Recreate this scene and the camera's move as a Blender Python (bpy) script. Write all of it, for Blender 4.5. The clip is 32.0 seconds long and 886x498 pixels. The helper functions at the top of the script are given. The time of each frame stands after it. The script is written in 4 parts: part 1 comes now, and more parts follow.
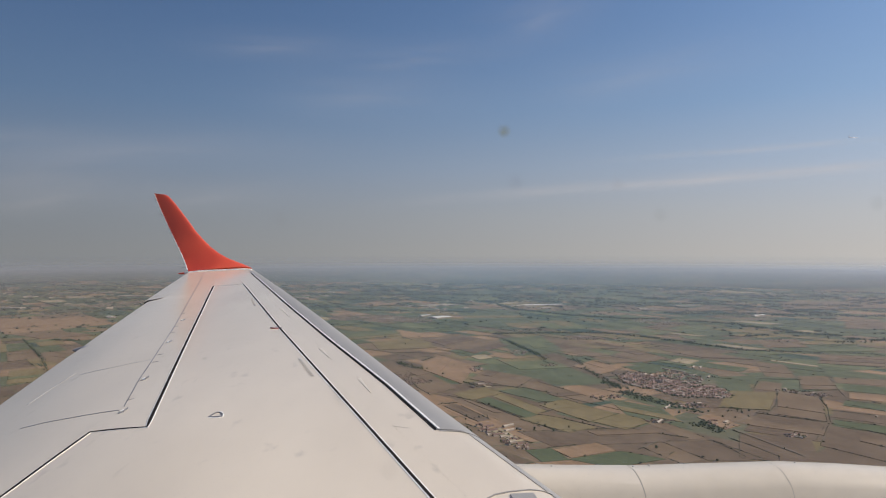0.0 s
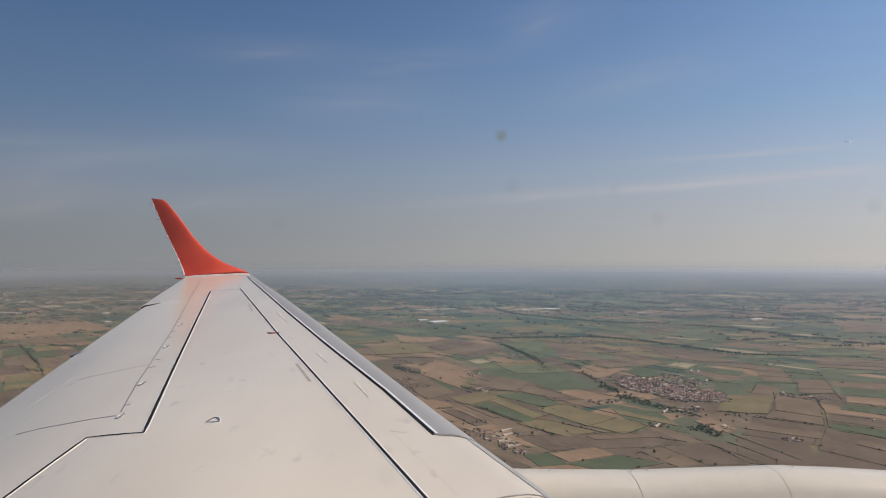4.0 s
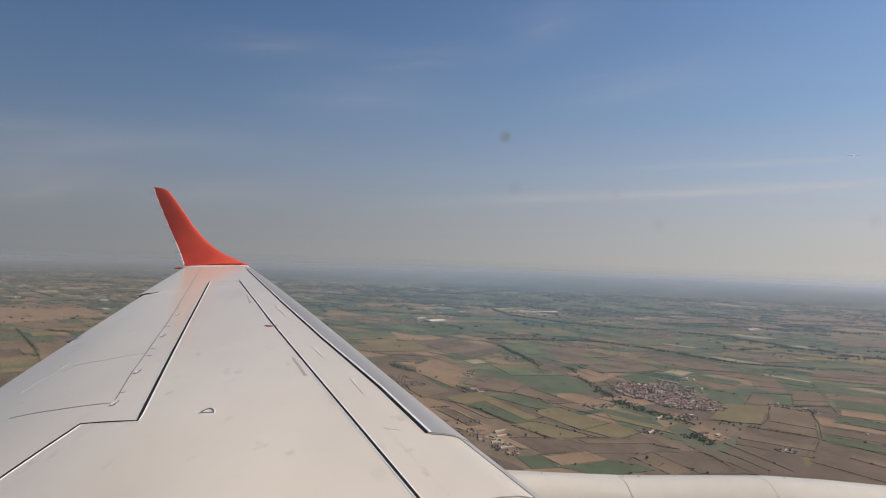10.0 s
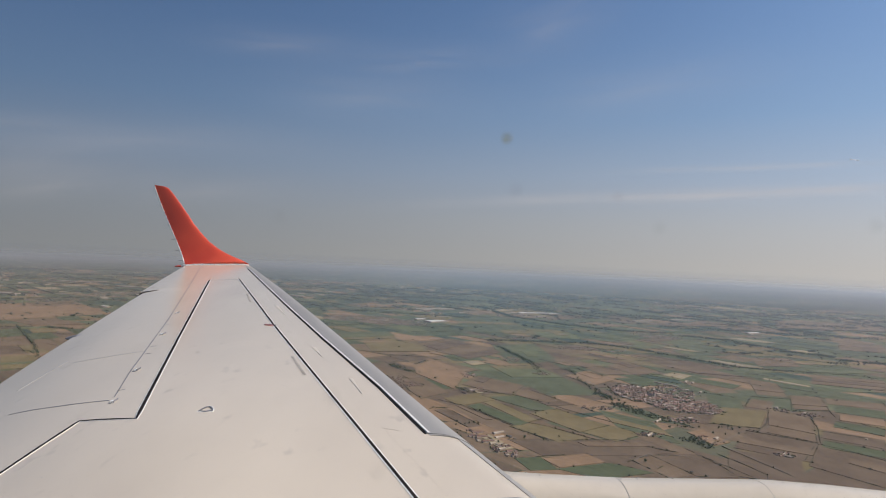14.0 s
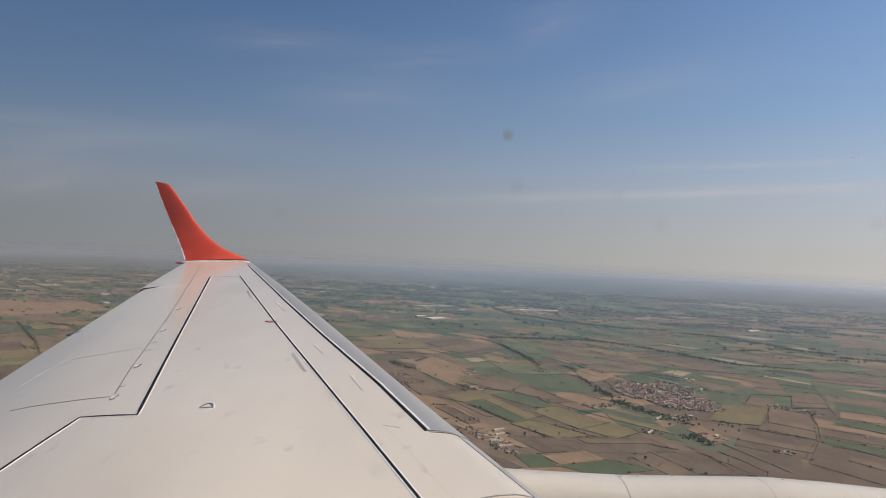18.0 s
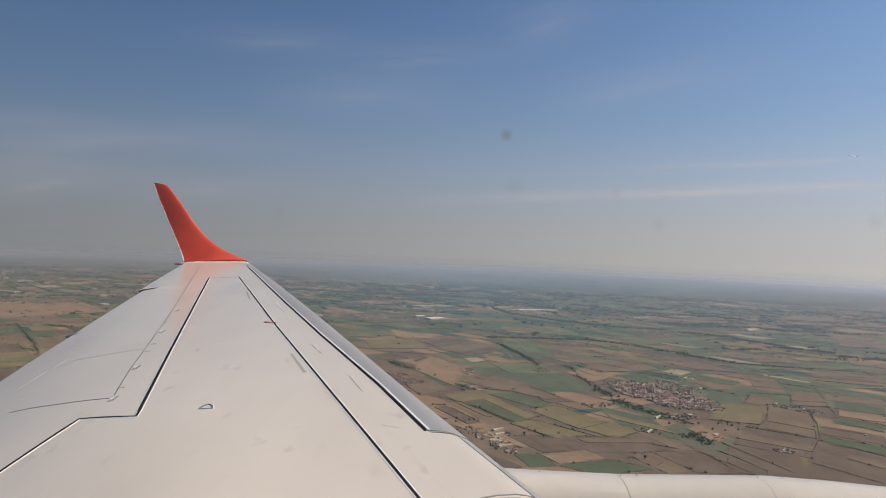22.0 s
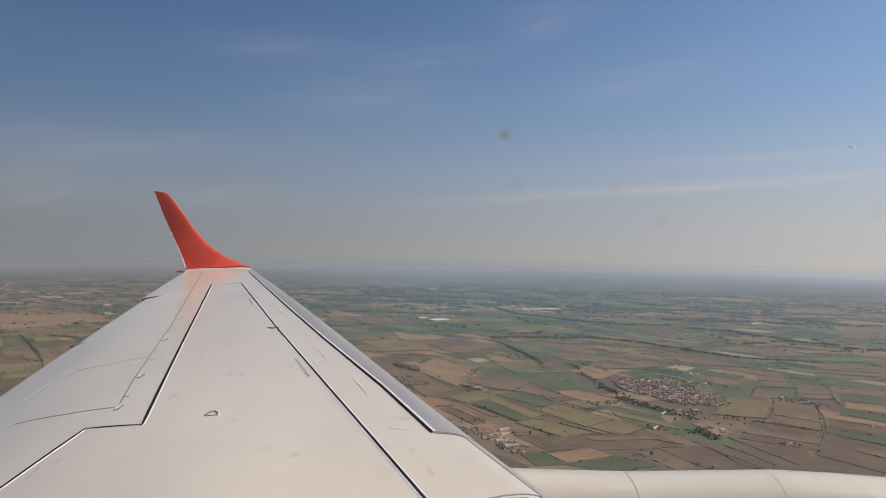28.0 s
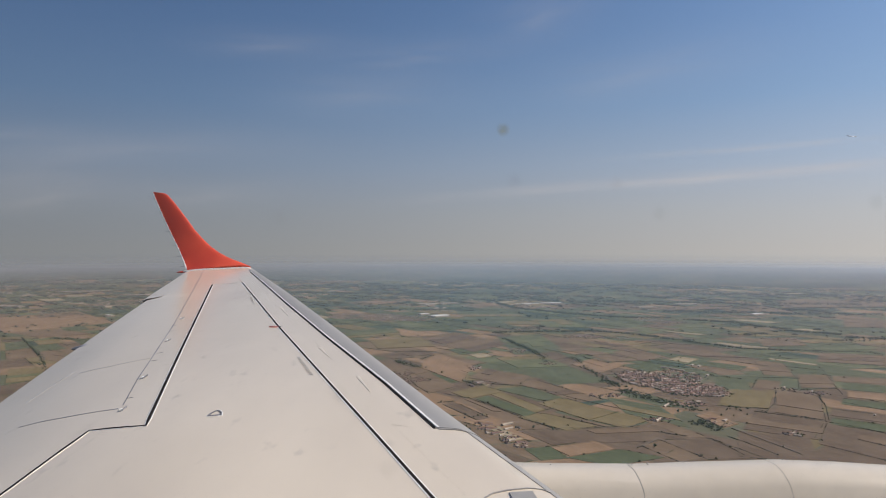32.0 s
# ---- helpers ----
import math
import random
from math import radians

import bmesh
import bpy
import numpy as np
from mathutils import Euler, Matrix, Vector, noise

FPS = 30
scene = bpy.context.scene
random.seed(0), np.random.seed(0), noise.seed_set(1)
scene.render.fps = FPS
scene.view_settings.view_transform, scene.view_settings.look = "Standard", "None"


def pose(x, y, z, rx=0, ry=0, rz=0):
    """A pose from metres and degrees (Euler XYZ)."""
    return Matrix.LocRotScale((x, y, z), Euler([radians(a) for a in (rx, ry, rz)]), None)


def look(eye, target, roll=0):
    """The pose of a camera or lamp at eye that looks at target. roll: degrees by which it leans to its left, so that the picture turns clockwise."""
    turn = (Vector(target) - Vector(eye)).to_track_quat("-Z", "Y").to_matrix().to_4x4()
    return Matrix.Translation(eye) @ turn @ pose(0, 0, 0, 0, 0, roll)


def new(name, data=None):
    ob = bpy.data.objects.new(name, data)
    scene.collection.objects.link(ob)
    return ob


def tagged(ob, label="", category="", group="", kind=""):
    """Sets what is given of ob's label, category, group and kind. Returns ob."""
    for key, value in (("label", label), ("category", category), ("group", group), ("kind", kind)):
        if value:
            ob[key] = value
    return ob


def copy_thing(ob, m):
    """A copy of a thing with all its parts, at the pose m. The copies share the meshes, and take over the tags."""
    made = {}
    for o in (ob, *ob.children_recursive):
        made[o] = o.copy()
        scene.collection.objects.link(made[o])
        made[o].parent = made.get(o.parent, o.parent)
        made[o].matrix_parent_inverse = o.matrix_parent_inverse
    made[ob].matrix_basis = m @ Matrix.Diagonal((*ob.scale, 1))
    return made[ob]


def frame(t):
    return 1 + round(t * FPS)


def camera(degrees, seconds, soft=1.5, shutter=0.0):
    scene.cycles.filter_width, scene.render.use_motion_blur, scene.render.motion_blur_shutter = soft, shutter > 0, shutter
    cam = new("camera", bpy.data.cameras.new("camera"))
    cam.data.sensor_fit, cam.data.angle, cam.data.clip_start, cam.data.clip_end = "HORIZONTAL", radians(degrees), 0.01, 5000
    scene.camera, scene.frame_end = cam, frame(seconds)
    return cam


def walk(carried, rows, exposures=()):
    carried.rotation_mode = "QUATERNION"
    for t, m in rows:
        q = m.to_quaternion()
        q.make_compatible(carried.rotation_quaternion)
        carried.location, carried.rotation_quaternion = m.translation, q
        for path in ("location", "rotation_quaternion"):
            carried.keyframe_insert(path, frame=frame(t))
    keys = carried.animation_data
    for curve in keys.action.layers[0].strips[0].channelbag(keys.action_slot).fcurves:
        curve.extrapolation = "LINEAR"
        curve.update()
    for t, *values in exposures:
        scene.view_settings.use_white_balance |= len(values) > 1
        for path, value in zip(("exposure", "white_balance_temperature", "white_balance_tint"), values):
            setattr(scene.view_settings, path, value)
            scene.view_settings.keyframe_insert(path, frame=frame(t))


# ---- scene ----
cam = camera(65.0, 32.0, soft=1.0)

# The airplane's own axes: x forward, y out of the window along the wing, z up, from the
# eye behind the cabin window. It flies nose-up by a few degrees over the plain.
EYE_HEIGHT = 120.0
AIRPLANE = pose(0, 0, EYE_HEIGHT, 0.2, -2.6, 0)

# seconds, then tilt, lean and turn of the hand-held camera in the airplane's axes
LEAN = [
    (0, -0.07, 2.59, 0.12),
    (0.5, -0.17, 2.68, -0.04),
    (1, 0.12, 2.67, -0.07),
    (1.5, 0.17, 2.75, -0.08),
    (2, 0.18, 2.81, -0.10),
    (2.5, 0.23, 2.83, -0.08),
    (3, 0.24, 2.86, -0.10),
    (3.5, 0.29, 2.79, -0.09),
    (5.5, 0.14, 2.42, -0.10),
    (6, -0.09, 2.30, -0.08),
    (6.5, 0.09, 2.04, -0.07),
    (7, 0.03, 1.87, -0.02),
    (7.5, -0.17, 1.66, -0.07),
    (8, -0.06, 1.40, -0.11),
    (8.5, 0.14, 1.22, -0.09),
    (9, 0.34, 1.04, -0.12),
    (9.5, 0.25, 0.93, -0.10),
    (10, 0.21, 0.65, -0.09),
    (10.5, 0.13, 0.52, -0.09),
    (11, 0.17, 0.31, -0.10),
    (11.5, 0.15, 0.17, -0.11),
    (12, 0.01, 0.17, -0.12),
    (12.5, -0.01, 0.07, -0.10),
    (13, -0.12, 0.15, -0.11),
    (13.5, 0.18, 0.11, -0.10),
    (14, 0.27, 0.09, -0.06),
    (14.5, 0.13, 0.11, 0.03),
    (16.5, -0.01, 0.00, 0.02),
    (17, -0.03, 0.06, -0.01),
    (17.5, 0.04, -0.06, -0.01),
    (18, 0.03, 0.00, -0.01),
    (18.5, 0.07, 0.03, -0.04),
    (19, 0.24, 0.10, -0.06),
    (19.5, 0.19, 0.09, -0.04),
    (20, 0.23, 0.14, -0.03),
    (20.5, 0.02, 0.25, -0.08),
    (21, -0.14, 0.31, -0.12),
    (21.5, -0.05, 0.18, -0.12),
    (22, 0.03, 0.22, -0.10),
    (22.5, 0.09, 0.37, -0.11),
    (23, 0.11, 0.52, -0.02),
    (23.5, 0.06, 0.68, 0.03),
    (24, -0.06, 0.91, 0.08),
    (24.5, -0.28, 1.06, 0.08),
    (25, -0.38, 1.17, -0.01),
    (25.5, -0.15, 1.21, 0.01),
    (27.5, -0.06, 1.54, 0.03),
    (28, 0.14, 1.59, 0.02),
    (28.5, 0.28, 1.71, 0.04),
    (29, 0.33, 1.89, 0.10),
    (29.5, 0.01, 2.07, 0.09),
    (30, 0.30, 2.18, -0.00),
    (30.5, 0.85, 2.16, 0.03),
    (31, 0.44, 2.38, 0.11),
    (31.5, 0.12, 2.55, 0.05),
    (32, -0.19, 2.59, 0.04),
]
walk(cam, [(t, AIRPLANE @ pose(0, 0, 0, rx, ry, rz) @ pose(0, 0, 0, 90, 0, 0)) for t, rx, ry, rz in LEAN])

# ---- light ----
SUN_ELEVATION, SUN_TURN = 41.0, 94.0      # degrees above the plain, clockwise from straight out
world = bpy.data.worlds.new("sky")
scene.world = world
world.use_nodes = True
wt = world.node_tree
sky = wt.nodes.new("ShaderNodeTexSky")
sky.sky_type = "NISHITA"
sky.sun_disc = False
sky.sun_elevation, sky.sun_rotation = radians(SUN_ELEVATION), radians(SUN_TURN)
sky.altitude, sky.air_density, sky.dust_density, sky.ozone_density = 600, 1.05, 0.5, 3.5
wt.nodes["Background"].inputs["Strength"].default_value = 0.075
# low summer haze all round the horizon, thinning upwards
tcw, sep = wt.nodes.new("ShaderNodeTexCoord"), wt.nodes.new("ShaderNodeSeparateXYZ")
wt.links.new(tcw.outputs["Generated"], sep.inputs[0])


def sky_ramp(stops):
    r = wt.nodes.new("ShaderNodeValToRGB")
    while len(r.color_ramp.elements) < len(stops):
        r.color_ramp.elements.new(0.5)
    for e, (at, colour) in zip(r.color_ramp.elements, stops):
        e.position, e.color = at, (*colour, 1)
    wt.links.new(sep.outputs["Z"], r.inputs["Fac"])
    return r


hz = sky_ramp([(0.0, (1, 1, 1)), (0.10, (0.95, 0.95, 0.95)), (0.20, (0.75, 0.75, 0.75)), (0.40, (0.25, 0.25, 0.25))])
hc = sky_ramp([(0.0, (0.895, 0.885, 0.875)), (0.05, (0.80, 0.843, 0.908)), (0.115, (0.63, 0.765, 0.985)), (0.20, (0.39, 0.595, 0.945)), (0.36, (0.163, 0.337, 0.775))])
scale_up = wt.nodes.new("ShaderNodeVectorMath")
scale_up.operation = "SCALE"
scale_up.inputs["Scale"].default_value = 6.05
wt.links.new(hc.outputs["Color"], scale_up.inputs[0])
hmix = wt.nodes.new("ShaderNodeMix")
hmix.data_type = "RGBA"
wt.links.new(hz.outputs["Color"], hmix.inputs[0])
wt.links.new(sky.outputs["Color"], hmix.inputs[6])
wt.links.new(scale_up.outputs[0], hmix.inputs[7])
# dusty air scatters more light on the sun's side
se, sr = radians(SUN_ELEVATION), radians(SUN_TURN)
SUN_DIR = Vector((math.sin(sr) * math.cos(se), math.cos(sr) * math.cos(se), math.sin(se)))
dot = wt.nodes.new("ShaderNodeVectorMath")
dot.operation = "DOT_PRODUCT"
wt.links.new(tcw.outputs["Generated"], dot.inputs[0])
dot.inputs[1].default_value = (0.679, -0.144, 0.719)
join = wt.nodes.new("ShaderNodeCombineXYZ")
for channel, rate in enumerate((1.12, 1.01, 0.90)):
    gain, power = wt.nodes.new("ShaderNodeMath"), wt.nodes.new("ShaderNodeMath")
    gain.operation, power.operation = "MULTIPLY", "EXPONENT"
    wt.links.new(dot.outputs["Value"], gain.inputs[0])
    gain.inputs[1].default_value = rate
    wt.links.new(gain.outputs[0], power.inputs[0])
    wt.links.new(power.outputs[0], join.inputs[channel])
glow = wt.nodes.new("ShaderNodeVectorMath")
glow.operation = "MULTIPLY"
wt.links.new(hmix.outputs[2], glow.inputs[0])
wt.links.new(join.outputs[0], glow.inputs[1])
wt.links.new(glow.outputs[0], wt.nodes["Background"].inputs["Color"])
sun = new("sun", bpy.data.lights.new("sun", "SUN"))
sun.data.energy, sun.data.angle, sun.data.color = 3.85, radians(0.6), (1.0, 0.875, 0.73)
sun.matrix_world = look(SUN_DIR * 500, (0, 0, 0))


# ---- materials ----
def shader(name):
    m = bpy.data.materials.new(name)
    m.use_nodes = True
    return m, m.node_tree, m.node_tree.nodes["Principled BSDF"]


def noise_node(nt, scale, detail=4.0, coord="Object", stretch=(1, 1, 1), along=None):
    tc, mp, n = (nt.nodes.new(k) for k in ("ShaderNodeTexCoord", "ShaderNodeMapping", "ShaderNodeTexNoise"))
    mp.inputs["Scale"].default_value = stretch
    if along is not None:               # streaks drawn out along a bearing
        mp.vector_type = "TEXTURE"
        mp.inputs["Rotation"].default_value = (0, 0, along)
    n.inputs["Scale"].default_value, n.inputs["Detail"].default_value = scale, detail
    nt.links.new(tc.outputs[coord], mp.inputs["Vector"])
    nt.links.new(mp.outputs["Vector"], n.inputs["Vector"])
    return n


def ramp_node(nt, source, stops):
    r = nt.nodes.new("ShaderNodeValToRGB")
    while len(r.color_ramp.elements) < len(stops):
        r.color_ramp.elements.new(0.5)
    for e, (p, c) in zip(r.color_ramp.elements, stops):
        e.position, e.color = p, (*c, 1) if len(c) == 3 else c
    nt.links.new(source, r.inputs["Fac"])
    return r


def mix_node(nt, a, b, factor, kind="MIX"):
    m = nt.nodes.new("ShaderNodeMix")
    m.data_type, m.blend_type = "RGBA", kind
    for sock, v in ((m.inputs[6], a), (m.inputs[7], b), (m.inputs[0], factor)):
        if hasattr(v, "links"):
            nt.links.new(v, sock)
        else:
            sock.default_value = v if not isinstance(v, tuple) else (*v, 1)
    return m.outputs[2]


def surface(name, a, b, scale, fine, rough=0.6, metal=0.0, bump=0.0, stretch=(1, 1, 1), coat=0.0, islands=0.0, specular=0.5, grain_depth=0.17, along=None, streak=(1, 1, 1)):
    """Two tones mixed by broad patches and by fine grain, with relief."""
    m, nt, p = shader(name)
    broad, grain = noise_node(nt, scale, 5, stretch=stretch), noise_node(nt, fine, 3, stretch=streak if along is not None else stretch, along=along)
    c1 = ramp_node(nt, broad.outputs["Fac"], [(0.35, a), (0.68, b)]).outputs["Color"]
    c2 = ramp_node(nt, grain.outputs["Fac"], [(0.3, (1 - grain_depth,) * 3), (0.7, (1 + grain_depth * 0.6,) * 3)]).outputs["Color"]
    c = mix_node(nt, c1, c2, 0.75, "MULTIPLY")
    if islands:
        geo = nt.nodes.new("ShaderNodeNewGeometry")
        lo, hi = 1 - islands, 1 + islands
        r = ramp_node(nt, geo.outputs["Random Per Island"], [(0, (lo, lo, lo)), (1, (hi, hi * 0.98, hi * 0.95))])
        c = mix_node(nt, c, r.outputs["Color"], 1.0, "MULTIPLY")
    nt.links.new(c, p.inputs["Base Color"])
    p.inputs["Roughness"].default_value, p.inputs["Metallic"].default_value = rough, metal
    p.inputs["Coat Weight"].default_value, p.inputs["Coat Roughness"].default_value = coat, 0.06
    p.inputs["Specular IOR Level"].default_value = specular
    if bump:
        bn = nt.nodes.new("ShaderNodeBump")
        bn.inputs["Strength"].default_value = bump
        bn.inputs["Distance"].default_value = 0.01
        nt.links.new(grain.outputs["Fac"], bn.inputs["Height"])
        nt.links.new(bn.outputs["Normal"], p.inputs["Normal"])
    return m


WHITE = surface("white_paint", (0.750, 0.650, 0.510), (0.810, 0.710, 0.568), 0.7, 9, 0.19, stretch=(1, 0.35, 1), grain_depth=0.012, specular=0.45)
# handling smudges and faint streaks of dirt on the white paint
wnt = WHITE.node_tree
wp = next(n for n in wnt.nodes if n.type == "BSDF_PRINCIPLED")
paint = wp.inputs["Base Color"].links[0].from_socket
spots = ramp_node(wnt, noise_node(wnt, 5.5, 3, stretch=(1.6, 0.8, 1)).outputs["Fac"], [(0.64, (1, 1, 1)), (0.75, (0.86, 0.86, 0.87))])
dust = ramp_node(wnt, noise_node(wnt, 1.3, 5, stretch=(1.1, 0.45, 1)).outputs["Fac"], [(0.35, (0.95, 0.95, 0.945)), (0.62, (1.015, 1.015, 1.005))])
wnt.links.new(mix_node(wnt, mix_node(wnt, paint, spots.outputs["Color"], 1.0, "MULTIPLY"), dust.outputs["Color"], 1.0, "MULTIPLY"), wp.inputs["Base Color"])
NACELLE_WHITE = surface("nacelle_paint", (0.68, 0.603, 0.485), (0.73, 0.653, 0.535), 1.2, 14, 0.3, coat=0.15, grain_depth=0.04, specular=0.25)
RED = surface("red_paint", (0.50, 0.044, 0.023), (0.80, 0.105, 0.047), 0.9, 14, 0.40, coat=0.12, grain_depth=0.08)
FADED_RED = surface("faded_red_paint", (0.56, 0.15, 0.13), (0.66, 0.26, 0.22), 20, 90, 0.5)
DARK = surface("black_sealant", (0.022, 0.018, 0.017), (0.042, 0.036, 0.034), 3, 30, 0.9, specular=0.04)
EDGE = surface("pale_edge_white", (0.87, 0.85, 0.80), (0.91, 0.89, 0.84), 3, 30, 0.7, specular=0.1)
GREY_LINE = surface("grey_seam", (0.30, 0.28, 0.26), (0.45, 0.43, 0.40), 4, 30, 0.6)
METAL = surface("bare_aluminium", (0.31, 0.30, 0.285), (0.35, 0.34, 0.32), 1.2, 25, 0.55, 0.0, stretch=(1, 0.15, 1), grain_depth=0.05, specular=0.15)
LIP_METAL = surface("polished_lip", (0.62, 0.62, 0.63), (0.72, 0.72, 0.73), 2.0, 25, 0.15, 1.0)
FAINT = surface("faint_seam", (0.50, 0.44, 0.36), (0.64, 0.56, 0.47), 4, 30, 0.5)
SCUFF = surface("grey_scuff", (0.66, 0.585, 0.475), (0.74, 0.65, 0.53), 9, 60, 0.4)
STENCIL = surface("stencil_grey", (0.16, 0.16, 0.17), (0.24, 0.24, 0.25), 8, 60, 0.6)
CABIN = surface("cabin_lining", (0.52, 0.51, 0.49), (0.6, 0.59, 0.57), 2, 20, 0.7)


# ---- building helpers ----
def mesh_from(name, verts, faces, materials, slots=None, smooth=False):
    me = bpy.data.meshes.new(name)
    me.from_pydata([tuple(v) for v in verts], [], faces)
    for m in materials:
        me.materials.append(m)
    if slots is not None:
        me.polygons.foreach_set("material_index", slots)
    if smooth:
        me.polygons.foreach_set("use_smooth", [True] * len(me.polygons))
    me.update()
    return me


def part(name, data, parent, label=""):
    ob = new(name, data)
    ob.parent = parent
    return tagged(ob, label)


def loft(name, rings, material, closed=True, caps=True, smooth=True):
    """A skin over rings of equally many points."""
    n = len(rings[0])
    verts = [p for r in rings for p in r]
    faces = []
    for i in range(len(rings) - 1):
        for j in range(n if closed else n - 1):
            k = (j + 1) % n
            faces.append((i * n + j, i * n + k, (i + 1) * n + k, (i + 1) * n + j))
    if caps and closed:
        faces += [tuple(range(n))[::-1], tuple((len(rings) - 1) * n + j for j in range(n))]
    me = mesh_from(name, verts, faces, [material], smooth=smooth)
    bm = bmesh.new()
    bm.from_mesh(me)
    bmesh.ops.recalc_face_normals(bm, faces=bm.faces)
    bm.to_mesh(me)
    bm.free()
    if smooth:
        me.set_sharp_from_angle(angle=radians(40))
    return me


# ---- the airplane ----
airplane = tagged(new("airplane"), "white passenger jet with red winglet in flight over fields", "airplane")
airplane.matrix_world = AIRPLANE
TIP = 12.62


def camber(y):
    """How strongly the upper skin is arched, flattening out towards the tip."""
    return 0.09 * max(0.0, min(1.0, (TIP - y) / 8))


def lead(y):
    chord = 3.68 - 0.205 * y
    return 1.56 - 0.40 * y + 0.184 * camber(y) * chord + (0.05 + 0.018 * math.exp(-((y - 7.4) / 2.3) ** 2)) * min(1.0, (TIP - y) / 3) + 0.022 * max(0.0, (4.2 - y) / 1.4)


def chord_end(y):
    """The aerofoil's nominal end, from which its arch is reckoned."""
    return -2.12 - 0.195 * y - 1.22 * camber(y) - (0.06 if y > 9.3 else 0.0)


TRAIL = [(4.411, -3.592), (5.630, -3.573), (6.824, -3.638), (8.083, -3.789), (9.301, -3.982)]


def trail(y):
    """The flaps' and the aileron's trailing edge."""
    if y > 9.301:
        return -2.5105 - 0.1538 * y - 0.0012 * y * y
    for (ya, xa), (yb, xb) in zip(TRAIL, TRAIL[1:]):
        if ya <= y <= yb:
            return xa + (xb - xa) * (y - ya) / (yb - ya)
    return TRAIL[0][1]


def droop(x, y):
    """The flaps' set, bending the rear skin down behind the spar."""
    d = max(0.0, 0.50 - 0.45 * y - x)
    return 0.06 * max(0.0, min(1.0, (TIP - y) / 8)) * (d * d if d < 1.1 else 1.1 * (2 * d - 1.1))


def top(x, y):
    """Height of the wing's upper skin."""
    c = lead(y) - chord_end(y)
    nose, drop = 0.20, 0.035 + 0.007 * (TIP - y)
    q = min(max((lead(y) - x) / nose, 0), 1)
    s = (lead(y) - x) / c
    z = -1.25 + 0.0825 * y - camber(y) * c * (s - 0.4) ** 2 - drop * (1 - math.sqrt(max(0, 1 - (1 - q) ** 2)))
    return z - 0.010 * c * max(0, (s - 0.84) / 0.16) ** 1.4 - droop(x, y)


def under(x, y):
    c = lead(y) - trail(y)
    s = min(max((lead(y) - x) / c, 0), 1)
    nose_z, tail_z = top(lead(y), y), top(trail(y), y) - 0.012
    return nose_z + (tail_z - nose_z) * s - 0.075 * c * math.sin(math.pi * s ** 0.6)


CHORD_STEPS = [0, 0.002, 0.004, 0.008, 0.012, 0.018, 0.025, 0.035, 0.045, 0.057, 0.07, 0.085, 0.1, 0.15, 0.2] + [0.25 + 0.03 * i for i in range(25)] + [1.0]


def wing_ring(y):
    c, ring = lead(y) - trail(y), []
    for s in CHORD_STEPS[::-1]:
        x = lead(y) - s * c
        ring.append((x, y, top(x, y)))
    for s in CHORD_STEPS[1:]:
        x = lead(y) - s * c
        ring.append((x, y, under(x, y)))
    return ring


def span(a, b, n):
    return [a + (b - a) * i / (n - 1) for i in range(n)]


wing = part("wing", loft("wing", [wing_ring(y) for y in span(-0.1, 9.29, 48) + span(9.32, TIP, 16)], WHITE), airplane,
            "white painted wing with faint dirt and panel lines")


REAR = [(-3.423, 10.228), (-1.745, 3.968), (-2.112, 4.048), (-2.178, 3.418), (-2.391, 1.982)]
HINGE = [(-2.098, 4.453), (-2.27, 5.062), (-2.401, 5.587), (-2.793, 7.104), (-3.603, 9.99), (-4.277, 12.358)]


def ribbon(points, width, lift=0.004, width_end=None, step=0.12):
    """A strip laid on the wing's skin along a line of (x, y)."""
    line = []
    for (xa, ya), (xb, yb) in zip(points, points[1:]):
        n = max(2, int(math.hypot(xb - xa, yb - ya) / step))
        line += [(xa + (xb - xa) * i / n, ya + (yb - ya) * i / n) for i in range(n)]
    line.append(points[-1])
    total, rings = len(line) - 1, []
    for i, (x, y) in enumerate(line):
        (x0, y0), (x1, y1) = line[max(0, i - 1)], line[min(total, i + 1)]
        d = math.hypot(x1 - x0, y1 - y0)
        nx, ny = -(y1 - y0) / d, (x1 - x0) / d
        w = 0.5 * (width + ((width_end or width) - width) * i / total)
        a, b = (x + nx * w, y + ny * w), (x - nx * w, y - ny * w)
        za, zb = top(*a) + lift, top(*b) + lift
        rings.append([(*a, za), (*b, zb), (*b, zb - lift - 0.002), (*a, za - lift - 0.002)])
    return rings


def strip(name, points, width, material, parent, lift=0.004, label="", width_end=None):
    return part(name, loft(name, ribbon(points, width, lift, width_end), material, smooth=False), parent, label)


FRONT = [(-3.011, 10.325), (-1.61, 6.673), (-0.409, 3.654), (0.116, 2.326)]
for line in (REAR, FRONT):
    # pale border added beside the seal, imitating a sharpening halo
    strip("pale_edge", line, 0.036, EDGE, wing, 0.002, "pale strip added as a halo along a sealant line", width_end=0.029)
    strip("sealant_line", line, 0.021 if line is FRONT else 0.024, DARK, wing, 0.0035, "black sealant line", width_end=0.0145 if line is FRONT else 0.0185)
strip("seam", [REAR[0], FRONT[0]], 0.02, GREY_LINE, wing, 0.002)
strip("seam", HINGE, 0.006, STENCIL, wing, 0.002)
strip("seam", [(-2.979, 5.608), (-2.755, 5.614), (-2.44, 5.688)], 0.008, GREY_LINE, wing, 0.002)
strip("seam", [(-2.805, 4.507), (-2.466, 4.438), (-2.101, 4.391)], 0.009, STENCIL, wing, 0.002)
strip("seam", [(-3.141, 5.148), (-3.115, 5.433), (-3.086, 5.722)], 0.012, GREY_LINE, wing, 0.002)
